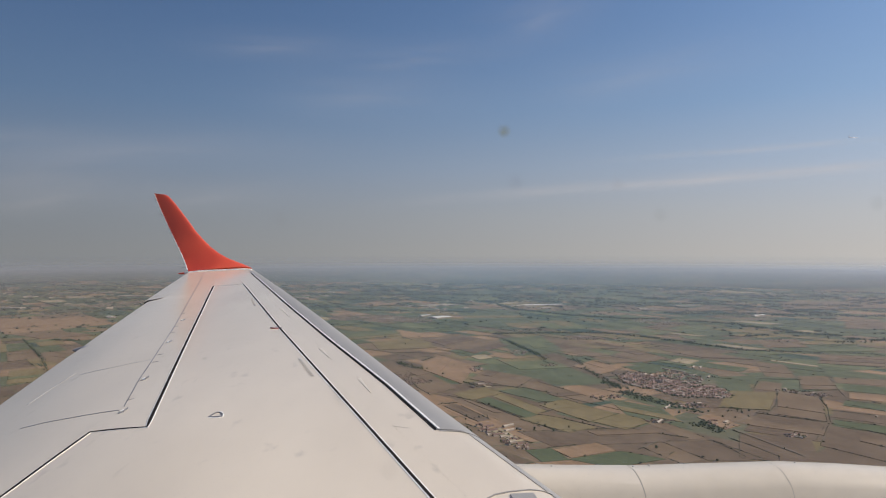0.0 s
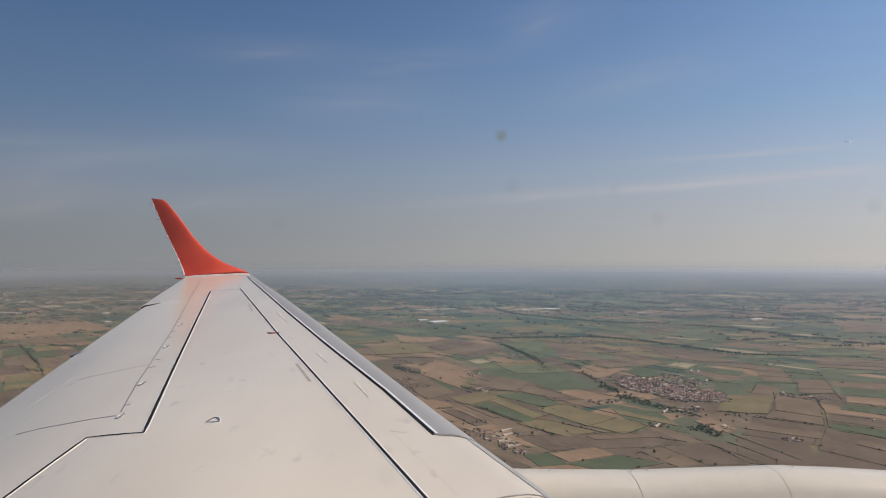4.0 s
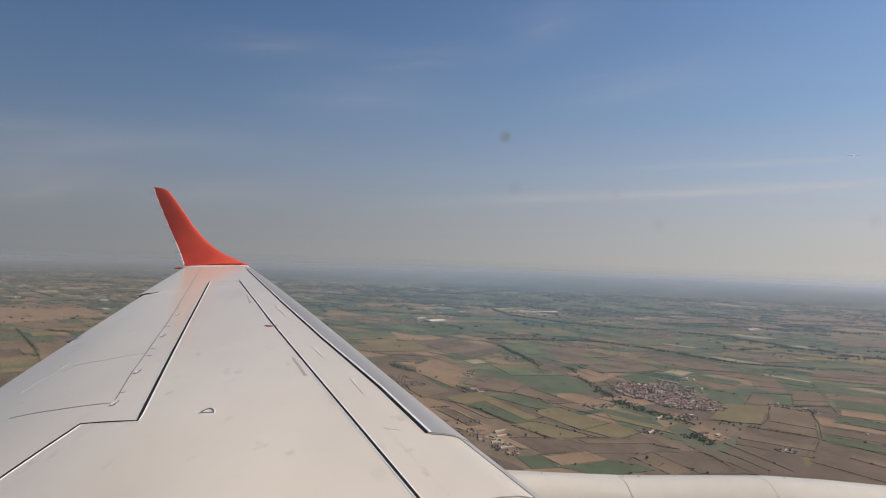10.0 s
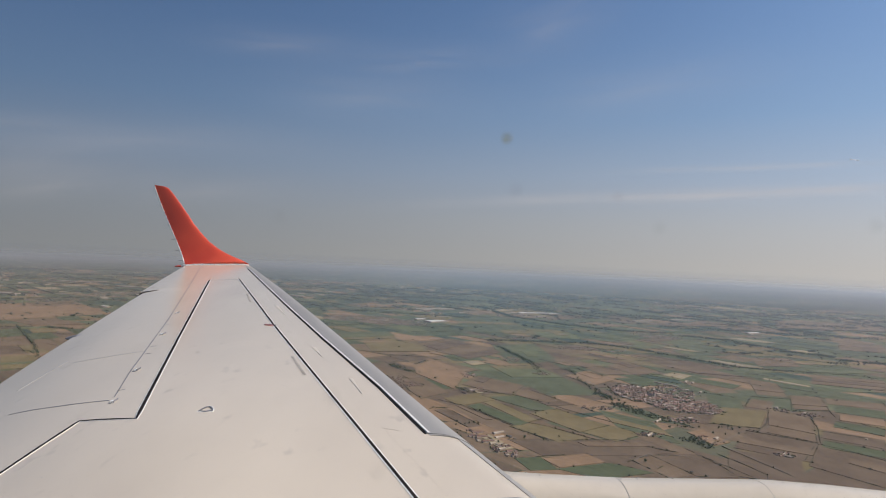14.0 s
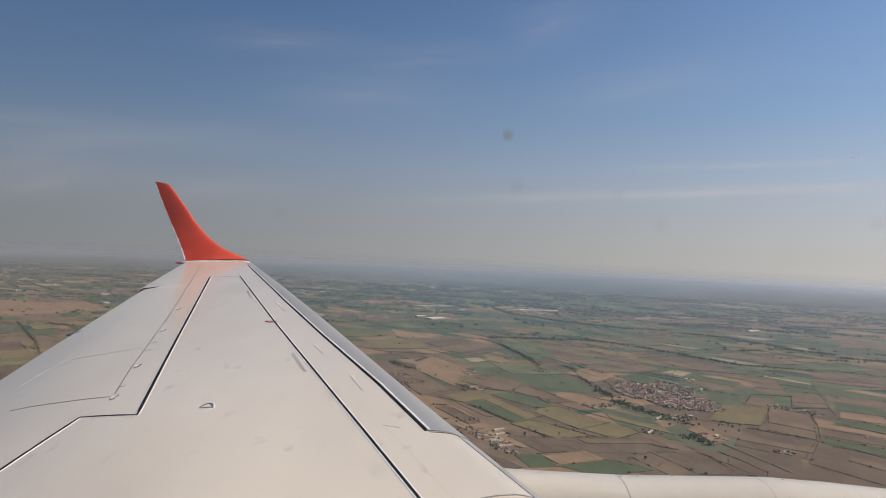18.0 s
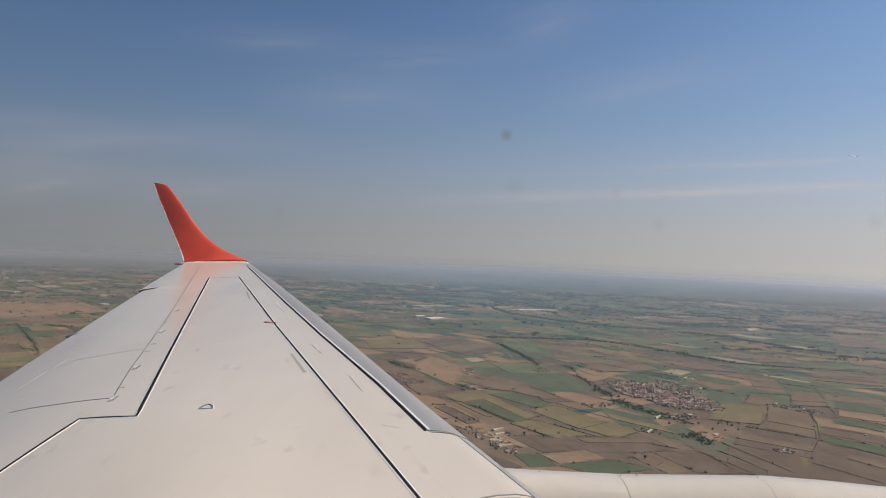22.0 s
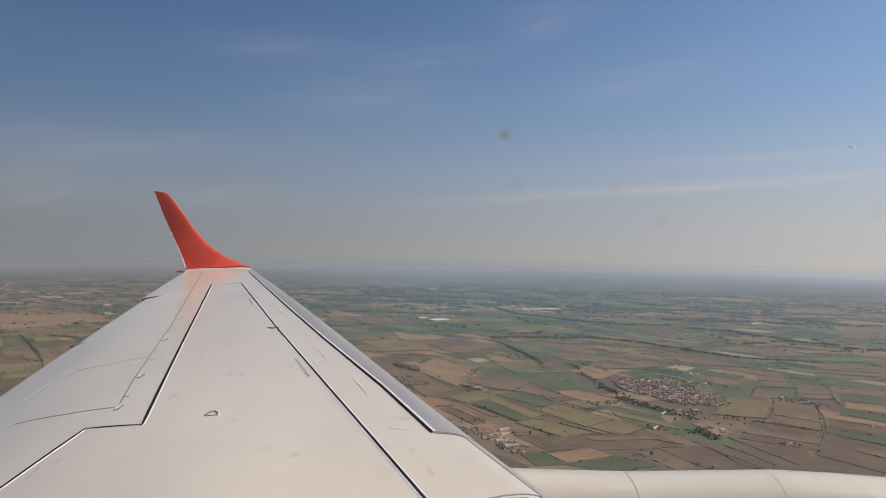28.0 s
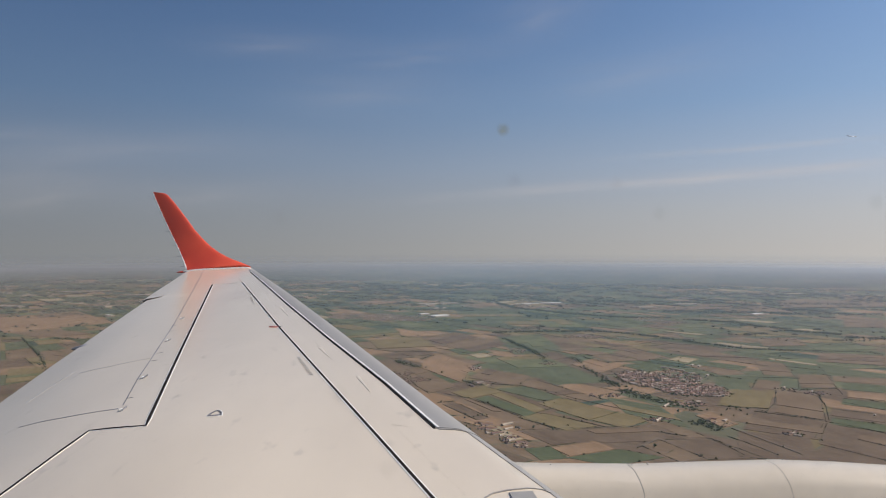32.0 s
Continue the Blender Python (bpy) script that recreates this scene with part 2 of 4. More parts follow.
strip("seam", [(-4.02, 9.34), (-3.90, 9.48), (-3.78, 9.60)], 0.02, GREY_LINE, wing, 0.002)
strip("seam", [(-0.324, 3.781), (-0.234, 3.751)], 0.0025, FAINT, wing, 0.001)
# hinge fittings along the seam
for x, y in ((-2.073, 4.339), (-2.248, 5.069), (-2.559, 6.313), (-2.849, 7.432)):
    strip("hinge_fitting", [(x + 0.002, y + 0.004), (x + 0.020, y + 0.010)], 0.024, EDGE, wing, 0.010, "small white hinge fitting")
    strip("fitting_shadow", [(x - 0.004, y - 0.018), (x + 0.02, y - 0.014)], 0.008, STENCIL, wing, 0.003)
    strip("fitting_pin", [(x + 0.026, y - 0.010), (x + 0.028, y + 0.05)], 0.004, STENCIL, wing, 0.011)
for x, y in ((-2.145, 4.592), (-2.385, 5.582), (-2.448, 5.839), (-2.707, 6.772), (-2.799, 7.076), (-3.025, 7.888)):
    strip("seam", [(x, y), (x + 0.045, y + 0.012)], 0.006, STENCIL, wing, 0.002)


# the slat: a bare metal nose in front of a black gap
GAP = [(-3.303, 11.809), (-1.833, 8.057), (-1.074, 6.172), (-0.429, 4.628), (-0.087, 3.722)]


def gap_x(y):
    for (xa, ya), (xb, yb) in zip(GAP, GAP[1:]):
        if yb <= y <= ya:
            return xa + (xb - xa) * (y - ya) / (yb - ya)
    return GAP[0][0] - 0.392 * (y - GAP[0][1]) if y > 5 else GAP[-1][0] - 0.38 * (y - GAP[-1][1])


def slat_ring(y, lift=0.006):
    ring = []
    width = lead(y) - gap_x(y) - 0.010
    for i in range(9):
        x = lead(y) - width * (1 - i / 8) ** 1.7
        ring.append((x, y, top(x, y) + lift * (0.4 + 0.6 * (i > 0))))
    zn = top(lead(y), y)
    for dx, dz in ((0.012, -0.03), (0.0, -0.07), (-0.06, -0.10)):
        ring.append((lead(y) + dx, y, zn + dz * (0.5 + 0.05 * (TIP - y))))
    ring.append((lead(y) - 0.08, y, zn - 0.02))
    return ring


slat = part("slat", loft("slat", [slat_ring(y) for y in span(3.70, 12.2, 30)], METAL), wing, "bare grey metal slat on the leading edge")
strip("slat_gap", GAP, 0.010, DARK, wing, 0.0035, "black slat gap", width_end=0.020)
strip("pale_edge", [(x + 0.015, y) for x, y in GAP], 0.009, EDGE, wing, 0.009, "pale slat edge", width_end=0.014)
strip("slat_end_gap", [(-0.087, 3.722), (-0.01, 3.714), (0.062, 3.706)], 0.004, GREY_LINE, wing, 0.008)
edge_rings = []
for y in span(3.70, 2.0, 12):
    zn = top(lead(y), y)
    edge_rings.append([(lead(y) - d, y, top(lead(y) - d, y) + 0.0025) for d in (0.105, 0.085, 0.065, 0.045, 0.025, 0.012, 0.004)] +
                      [(lead(y) + 0.012, y, zn - 0.02), (lead(y) + 0.006, y, zn - 0.07), (lead(y) - 0.04, y, zn - 0.05)])
part("leading_edge_strip", loft("leading_edge_strip", edge_rings, METAL), wing, "bare grey metal strip along the inner leading edge")

# flap step and gap near the outer flap
FLAP_GAP = [(-3.80, 9.32), (-4.02, 9.22), (-4.02, 9.33)]
gap = loft("flap_gap", [[(x, y, top(x, y) + h) for x, y in FLAP_GAP] for h in (0.004, -0.03)], DARK, smooth=False)
part("flap_gap", gap, wing, "dark gap between flap and aileron")
def spindle(xa, xb, y, z, r, n=12, k=8):
    return [[(xa + (xb - xa) * i / n, y + r * math.sin(math.pi * (i + 0.05) / (n + 0.1)) ** 0.6 * math.cos(2 * math.pi * j / k),
              z + r * math.sin(math.pi * (i + 0.05) / (n + 0.1)) ** 0.6 * 0.7 * math.sin(2 * math.pi * j / k)) for j in range(k)] for i in range(n + 1)]


part("flap_track_fairing", loft("flap_track_fairing", spindle(-4.10, -3.4, 9.33, top(-3.9, 9.33) - 0.05, 0.055), WHITE), wing,
     "slim white flap track fairing behind the trailing edge")
part("flap_track_fairing", loft("flap_track_fairing", spindle(-3.74, -3.2, 6.9, top(-3.62, 6.9) - 0.03, 0.07), STENCIL), wing, "grey flap track fairing")

# hook: a small teardrop ring, the oval red mark and stencilled bars
strip("tie_down_rim", [(-1.418, 4.028), (-1.401, 4.092), (-1.386, 4.125), (-1.364, 4.118), (-1.338, 4.074), (-1.326, 4.022), (-1.369, 4.014), (-1.418, 4.028)],
      0.006, EDGE, wing, 0.002, "pale rim round the tie-down ring")
strip("tie_down_ring", [(-1.411, 4.034), (-1.401, 4.082), (-1.386, 4.112), (-1.366, 4.106), (-1.344, 4.070), (-1.334, 4.032), (-1.369, 4.026), (-1.411, 4.034)],
      0.008, STENCIL, wing, 0.005, "small grey teardrop tie-down ring")
for tip in ((-1.712, 6.705), (-1.600, 6.693)):
    strip("red_mark", [tip, (-1.656, 6.699)], 0.010, FADED_RED, wing, 0.008, "half of a small red oval mark", width_end=0.050)
strip("red_mark_bar", [(-1.715, 6.710), (-1.598, 6.688)], 0.014, STENCIL, wing, 0.0105)
for (xa, ya), (xb, yb), n, w in (((-1.126, 5.389), (-0.916, 4.831), 11, 0.024), ((-2.413, 8.729), (-2.203, 8.11), 7, 0.035)):
    for i in range(n):
        x, y = xa - 0.035 + (xb - xa) * i / n, ya + (yb - ya) * i / n
        strip("stencil_bar", [(x - 0.011, y - 0.004), (x + 0.011, y + 0.004)], w * 0.8, GREY_LINE, wing, 0.005)
# rivets and small scuffs
rivet = loft("rivet", [[(0.003 * r * math.cos(a), 0.003 * r * math.sin(a), h * 0.6) for a in span(0, 5.5, 7)] for r, h in ((1, -0.001), (0.9, 0.003), (0.3, 0.004))], GREY_LINE)
faint_rivet = rivet.copy()
faint_rivet.materials[0] = FAINT
rng = random.Random(4)
for i in range(24):
    y = 3.781 - 0.0560 * i
    x = -0.322 + 0.0227 * i
    part("rivet", faint_rivet, wing).location = (x, y, top(x, y) + 0.001)
# scuffs left by boots and tools
for (xa, ya), (xb, yb), w in (((-0.632, 4.808), (-0.511, 4.439), 0.012), ((-1.061, 5.758), (-0.933, 5.422), 0.014), ((-1.894, 7.934), (-1.655, 7.306), 0.016)):
    strip("scuff", [(xa, ya), (xb, yb)], w * 2.2, SCUFF, wing, 0.0025, "faint grey scuff on the paint", width_end=w * 0.3)
for i in range(10):
    y = rng.uniform(2.9, 8.5)
    x = rng.uniform(trail(y) + 0.4, lead(y) - 0.3)
    part("rivet", rivet, wing).location = (x, y, top(x, y) + 0.001)

# landing light window in the inner leading edge
strip("landing_light", [(0.277, 2.902), (0.297, 2.765), (0.337, 2.556), (0.367, 2.347)], 0.10, METAL, wing, 0.006, "grey landing light cover in the leading edge")
strip("seam", [(0.081, 2.74), (0.127, 2.851), (0.163, 2.892), (0.227, 2.924), (0.308, 2.947), (0.379, 2.953), (0.413, 2.933)], 0.006, GREY_LINE, wing, 0.005, "dark rim of the landing light")


# winglet: swept, blended up from the tip
WINGLET_LEAD = [(0, -3.50), (0.05, -3.67), (0.11, -3.90), (0.17, -4.08), (0.25, -4.265), (0.35, -4.43), (0.5, -4.63), (0.65, -4.785), (0.83, -4.985), (0.96, -5.135), (1.0, -5.20)]


def winglet_place(h):
    """The trailing edge's place at a height: it curves up out of the tip."""
    return -4.66 - 0.96 * h + 0.21 * h * h, TIP - 0.02 + 0.36 * (1 - math.exp(-h / 0.22)) + 0.13 * h, -0.215 + 1.49 * h


def winglet_ring(h):
    xl = float(np.interp(h, *zip(*WINGLET_LEAD)))
    xt, y, z = winglet_place(h)
    c, half = xl - xt, []
    slope = (0.36 / 0.22 * math.exp(-h / 0.22) + 0.13) / 1.49
    ny, nz = -1 / math.hypot(1, slope), slope / math.hypot(1, slope)
    for s in (0, 0.02, 0.08, 0.2, 0.35, 0.5, 0.65, 0.82, 1.0):
        half.append((s, 0.13 * c * (math.sqrt(s) - s) * 1.6 + 0.004))
    dip = 0.035 * max(0.0, (h - 0.9) / 0.1) ** 2
    ring = [(xl - s * c, y + t * ny, z + t * nz - dip * (1 - s)) for s, t in half]
    return ring + [(xl - s * c, y - t * ny * 0.5, z - t * nz * 0.5 - dip * (1 - s)) for s, t in half[::-1]]


winglet = part("winglet", loft("winglet", [winglet_ring(h) for h in (0, 0.02, 0.05, 0.09, 0.14, 0.2, 0.28, 0.38, 0.5, 0.62, 0.75, 0.87, 0.95, 0.985, 1.0)], RED),
               airplane, "swept red painted winglet")
base = [[(x, TIP - 0.055 - b, top(x, TIP - 0.05) + 0.012 + lift) for b, lift in ((0, 0), (0.05, -0.004), (0.05, -0.03), (0, -0.03))] for x in span(-4.70, -3.50, 14)]
part("winglet_root_band", loft("winglet_root_band", base, EDGE, smooth=False), winglet, "pale band at the winglet's foot")
part("tip_fairing", loft("tip_fairing", spindle(-4.86, -4.55, TIP - 0.02, -0.245, 0.028), RED), winglet, "small red fairing at the tip")
tail_edge = []
for h in span(0.02, 0.99, 14):
    x, y, z = winglet_place(h)
    tail_edge.append([(x + 0.004, y - 0.009, z), (x - 0.014, y - 0.006, z), (x - 0.014, y + 0.006, z), (x + 0.004, y + 0.009, z)])
part("trailing_edge_strip", loft("trailing_edge_strip", tail_edge, EDGE, smooth=False), winglet, "thin white strip on the trailing edge")
for h in (0.05, 0.17, 0.31, 0.49, 0.73, 0.92):
    x, y, z = winglet_place(h)
    rod = [[(x + 0.02 - 0.12 * i, y + 0.004 * math.cos(a), z + 0.004 * math.sin(a)) for a in span(0, 5.24, 6)] for i in (0, 1)]
    part("static_wick", loft("static_wick", rod, STENCIL), winglet, "thin grey static wick")

# ---- engine ----
NAC_Y, NAC_Z = 3.30, -2.072
SHOULDER, FLANK = 0.15, 0.70
NAC = [(-0.9, 0.88), (-0.4, 0.94), (0.0, 0.982), (0.26, 0.989), (0.5, 0.974), (0.9, 0.954), (1.25, 0.950), (1.62, 0.944), (1.9, 0.922), (2.25, 0.885),
       (2.6, 0.835), (2.85, 0.79), (3.0, 0.74), (3.05, 0.68), (3.0, 0.64), (2.7, 0.62)]


def nac_r(x):
    for (xa, ra), (xb, rb) in zip(NAC, NAC[1:]):
        if xa <= x <= xb:
            return ra + (rb - ra) * (x - xa) / (xb - xa)
    return NAC[0][1]


def cowl_point(a, r):
    """The cowl's section: round outside and below, with a tight shoulder towards the cabin and a flatter flank."""
    d = math.degrees(a)
    inner, tuck = r - SHOULDER, max(0.0, 0.80 - r) * 0.5
    ys, zs = inner * 0.139 - SHOULDER * 0.866 + tuck, inner * 0.990 + SHOULDER * 0.5
    if r < 0.5 or d <= 82 or d >= 270:
        return r * math.cos(a), r * math.sin(a)
    if d <= 150:
        return SHOULDER * math.cos(a) + inner * 0.139 + tuck * (d - 82) / 68, SHOULDER * math.sin(a) + inner * 0.990
    if d <= 210:
        return ys + FLANK * (0.866 + math.cos(a)), zs + FLANK * (math.sin(a) - 0.5)
    k = radians((d - 210) * 1.5)
    return ys * math.cos(k), zs - FLANK - (r + zs - FLANK) * math.sin(k)


def circle_ring(x, r, n=72):
    def rake(d):
        """The cowl's joints lean forward over the crown."""
        if d > 82:
            return 0.0124 + 0.026 * min(1.0, (d - 82) / 68)
        return 0.032 - 0.00196 * (max(d, 50) - 72)
    ring = []
    for j in range(n):
        a = 2 * math.pi * j / n
        y, z = cowl_point(a, r)
        ring.append((x + rake((math.degrees(a) + 90) % 360 - 90), NAC_Y + y, NAC_Z + z))
    return ring


engine = part("engine", None, airplane, "white engine nacelle under the wing")
for a, b in ((-0.9, 0.8532), (0.8568, 1.5488), (1.5512, 2.60)):
    xs = sorted({a, b, *(x for x, _ in NAC if a < x < b), *span(a, b, 8)})
    part("cowl_panel", loft("cowl_panel", [circle_ring(x, nac_r(x)) for x in xs], NACELLE_WHITE, caps=False), engine, "glossy white cowl panel")
for x in (0.855, 1.55):
    part("cowl_seam", loft("cowl_seam", [circle_ring(x - 0.003, nac_r(x) - 0.002), circle_ring(x + 0.003, nac_r(x) - 0.002)], GREY_LINE, caps=False), engine, "grey cowl seam")
part("inlet_lip", loft("inlet_lip", [circle_ring(x, r) for x, r in [(2.60, 0.836)] + NAC[11:]], LIP_METAL, caps=False), engine, "polished metal inlet lip")
part("fan_face", loft("fan_face", [circle_ring(2.0, 0.60), circle_ring(1.97, 0.56)], DARK), engine, "dark fan face")
for i in range(26):
    x = rng.choice((0.40, 0.46, 0.70, 0.88, 0.96, 1.15, 1.60, 1.68)) + rng.uniform(-0.01, 0.01)
    a = radians(rng.uniform(66, 81))
    r = nac_r(x)
    x += 0.032 - 0.00196 * (math.degrees(a) - 72)
    rv = part("rivet", rivet, engine)
    rv.matrix_basis = Matrix.Translation((x, NAC_Y + r * math.cos(a), NAC_Z + r * math.sin(a))) @ pose(0, 0, 0, math.degrees(a) - 90, 0, 0) @ Matrix.Scale(1.5, 4)
pylon = [[(x, NAC_Y + w * k, z) for k, z in ((-1, -1.12), (1, -1.12), (1, -1.6), (-1, -1.6))] for x, w in ((-0.8, 0.10), (-0.3, 0.14), (0.15, 0.03))]
part("pylon", loft("pylon", pylon, NACELLE_WHITE), engine, "white engine pylon")

# ---- fuselage side with the cabin window ----
FUS_Y, FUS_Z, FUS_R = -1.33, -0.30, 1.58


def fus(x, a, r):
    return (x, FUS_Y + r * math.cos(a), FUS_Z + r * math.sin(a))


xs = span(-4.0, -0.2, 5) + [-0.15, 0.15] + span(0.2, 5.0, 6)
angles = [radians(d) for d in (3, 4, 19)] + [radians(d) for d in range(34, 364, 6)]
verts, faces = [], []
for r in (FUS_R, FUS_R - 0.07):
    verts += [fus(x, a, r) for x in xs for a in angles]
na, nx_ = len(angles), len(xs)
off = na * nx_
for i in range(nx_ - 1):
    for j in range(na):
        k = (j + 1) % na
        if xs[i] == -0.15 and angles[j] in (angles[1],):
            continue
        faces.append((i * na + j, i * na + k, (i + 1) * na + k, (i + 1) * na + j))
        faces.append((off + i * na + j, off + (i + 1) * na + j, off + (i + 1) * na + k, off + i * na + k))
w0, w1 = xs.index(-0.15), xs.index(0.15)
corner = [w0 * na + 1, w1 * na + 1, w1 * na + 2, w0 * na + 2]
for p, q in zip(corner, corner[1:] + corner[:1]):
    faces.append((p, q, off + q, off + p))
for e in (0, nx_ - 1):
    faces.append(tuple(off + e * na + j for j in range(na)))
    faces += [(e * na + j, e * na + (j + 1) % na, off + e * na + (j + 1) % na, off + e * na + j) for j in range(na)]
part("fuselage", mesh_from("fuselage", verts, faces, [NACELLE_WHITE]), airplane, "white fuselage shell round the cabin")

# the pane, nearly clear, with dried specks on it
def clear(name, colour, alpha_from=None, alpha=0.5, rough=0.8):
    """A thin veil: a scattering surface mixed with a clear one."""
    m, nt, p = shader(name)
    tr = nt.nodes.new("ShaderNodeBsdfTransparent")
    mx = nt.nodes.new("ShaderNodeMixShader")
    p.inputs["Base Color"].default_value = (*colour, 1)
    p.inputs["Roughness"].default_value = rough
    mx.inputs[0].default_value = alpha
    nt.links.new(tr.outputs[0], mx.inputs[1])
    nt.links.new(p.outputs[0], mx.inputs[2])
    nt.links.new(mx.outputs[0], nt.nodes["Material Output"].inputs["Surface"])
    return m, nt, mx


pane_mat = clear("window_acrylic", (0.9, 0.9, 0.9), alpha=0.012, rough=0.05)[0]
PANE_Y = 0.19
pane_mesh = mesh_from("window_pane", [(x, PANE_Y + d, z) for d in (0, 0.004) for x, z in ((-0.145, -0.17), (0.145, -0.17), (0.145, 0.19), (-0.145, 0.19))],
                      [(0, 1, 2, 3), (7, 6, 5, 4), (0, 4, 5, 1), (1, 5, 6, 2), (2, 6, 7, 3), (3, 7, 4, 0)], [pane_mat])
pane = part("window_pane", pane_mesh, airplane, "clear acrylic cabin window pane with dried specks")
pane.visible_shadow = False
frame_ring = []
for k in range(40):
    a = 2 * math.pi * k / 40
    cx, cz = math.copysign(abs(math.cos(a)) ** 0.45, math.cos(a)), math.copysign(abs(math.sin(a)) ** 0.45, math.sin(a))
    frame_ring.append([(0.15 * cx * s, PANE_Y + d, 0.01 + 0.185 * cz * s) for s, d in ((1.0, -0.03), (1.08, -0.03), (1.08, 0.01), (1.0, 0.01))])
part("window_surround", loft("window_surround", frame_ring + frame_ring[:1], CABIN, caps=False), airplane, "pale plastic window surround")


def speck_material(name, colour, strength):
    m, nt, mx = clear(name, colour, alpha=0.5)
    tc, gr = nt.nodes.new("ShaderNodeTexCoord"), nt.nodes.new("ShaderNodeTexGradient")
    gr.gradient_type = "SPHERICAL"
    n = noise_node(nt, 2.2, 3)
    nt.links.new(tc.outputs["Object"], gr.inputs["Vector"])
    r = ramp_node(nt, gr.outputs["Fac"], [(0.0, (0, 0, 0)), (0.75, (1, 1, 1))])
    mul = nt.nodes.new("ShaderNodeMath")
    mul.operation = "MULTIPLY"
    nt.links.new(r.outputs["Color"], mul.inputs[0])
    nt.links.new(ramp_node(nt, n.outputs["Fac"], [(0.3, (strength * 0.5,) * 3), (0.6, (strength,) * 3)]).outputs["Color"], mul.inputs[1])
    nt.links.new(mul.outputs[0], mx.inputs[0])
    return m


SPECK = speck_material("dried_speck", (0.42, 0.30, 0.18), 0.95)
film = SPECK.node_tree.nodes.new("ShaderNodeBsdfTransparent")      # brown see-through film
film.inputs["Color"].default_value = (0.90, 0.77, 0.58, 1)
SPECK.node_tree.links.new(film.outputs[0], SPECK.node_tree.nodes["Mix Shader"].inputs[2])
SMEAR = speck_material("dried_smear", (0.3, 0.3, 0.3), 0.065)
disc = [(math.cos(a), 0, math.sin(a)) for a in span(0, 2 * math.pi * 23 / 24, 24)]
SPECK_MESH = mesh_from("speck", disc, [tuple(range(24))], [SPECK])
SMEAR_MESH = mesh_from("smear", disc, [tuple(range(24))], [SMEAR])
for sx, sz, r, me in ((0.0176, 0.0310, 0.0021, SPECK_MESH), (0.0006, -0.0386, 0.0024, SMEAR_MESH), (-0.0300, -0.0390, 0.0030, SMEAR_MESH),
                      (0.0590, 0.0065, 0.0024, SMEAR_MESH), (0.0478, 0.0150, 0.0022, SMEAR_MESH), (0.0200, 0.0170, 0.0026, SMEAR_MESH),
                      (0.1180, 0.0070, 0.0028, SMEAR_MESH), (0.1000, -0.0600, 0.0060, SMEAR_MESH), (-0.0440, 0.0100, 0.0022, SMEAR_MESH),
                      (-0.0180, -0.0600, 0.0030, SMEAR_MESH), (0.0390, -0.0570, 0.0030, SMEAR_MESH), (0.0170, -0.0600, 0.0035, SMEAR_MESH)):
    sp = part("speck", me, pane, "dried dirt speck")
    sp.matrix_basis = Matrix.Translation((sx, PANE_Y - 0.001, sz)) @ Matrix.Diagonal((r, 0.001, r, 1))

# ---- the plain ----
rng = random.Random(11)
SOIL = surface("field_margin_grass", (0.085, 0.090, 0.045), (0.16, 0.14, 0.075), 0.02, 0.6, 0.95)
CROPS = {}
for cname, a, b in (("ploughed_tan", (0.205, 0.134, 0.080), (0.268, 0.180, 0.112)), ("ploughed_brown", (0.160, 0.106, 0.068), (0.216, 0.148, 0.097)),
                    ("dry_soil", (0.305, 0.186, 0.105), (0.38, 0.238, 0.140)), ("stubble", (0.222, 0.162, 0.077), (0.280, 0.205, 0.104)),
                    ("straw", (0.38, 0.285, 0.165), (0.46, 0.35, 0.215)), ("olive_crop", (0.150, 0.140, 0.070), (0.200, 0.184, 0.092)),
                    ("meadow", (0.118, 0.116, 0.063), (0.154, 0.148, 0.082)), ("green_crop", (0.108, 0.110, 0.055), (0.134, 0.134, 0.070)),
                    ("deep_green_crop", (0.066, 0.083, 0.056), (0.086, 0.104, 0.068))):
    tint = (0.880, 1.000, 1.070) if cname in ("olive_crop", "meadow", "green_crop", "deep_green_crop") else (0.853, 0.918, 0.970)
    CROPS[cname] = surface(cname, tuple(c * k for c, k in zip(a, tint)), tuple(c * k for c, k in zip(b, tint)), 0.030, 0.45, 0.95, islands=0.16, stretch=(1.6, 0.7, 1), specular=0.1, along=radians(-56), streak=(10, 1, 1), grain_depth=0.36)
CROP_NAMES = list(CROPS)
CROP_MATS = [CROPS[n] for n in CROP_NAMES]
ROAD = surface("pale_road", (0.18, 0.15, 0.115), (0.25, 0.21, 0.165), 0.05, 1.0, 0.9)
HEDGE = surface("hedge_leaves", (0.062, 0.066, 0.040), (0.105, 0.104, 0.062), 0.3, 3.0, 0.9, islands=0.3, specular=0.1)
TREE = surface("tree_leaves", (0.044, 0.060, 0.034), (0.084, 0.102, 0.056), 0.3, 3.0, 0.9, islands=0.3, specular=0.15)
TRUNK = surface("bark", (0.09, 0.065, 0.045), (0.14, 0.10, 0.07), 1, 8, 0.9)
WALLS = surface("house_render", (0.26, 0.21, 0.165), (0.44, 0.375, 0.30), 0.05, 1.5, 0.85, islands=0.35)
ROOFS = surface("clay_roof", (0.19, 0.107, 0.078), (0.31, 0.19, 0.142), 0.35, 1.5, 0.9, islands=0.6)
PALE_ROOF = surface("pale_sheet_roof", (0.38, 0.315, 0.24), (0.54, 0.46, 0.37), 0.05, 1.0, 0.9, islands=0.2, specular=0.1)
WHITE_ROOF = surface("white_sheet_roof", (0.74, 0.70, 0.64), (0.84, 0.81, 0.76), 0.05, 1.0, 0.7, specular=0.2)
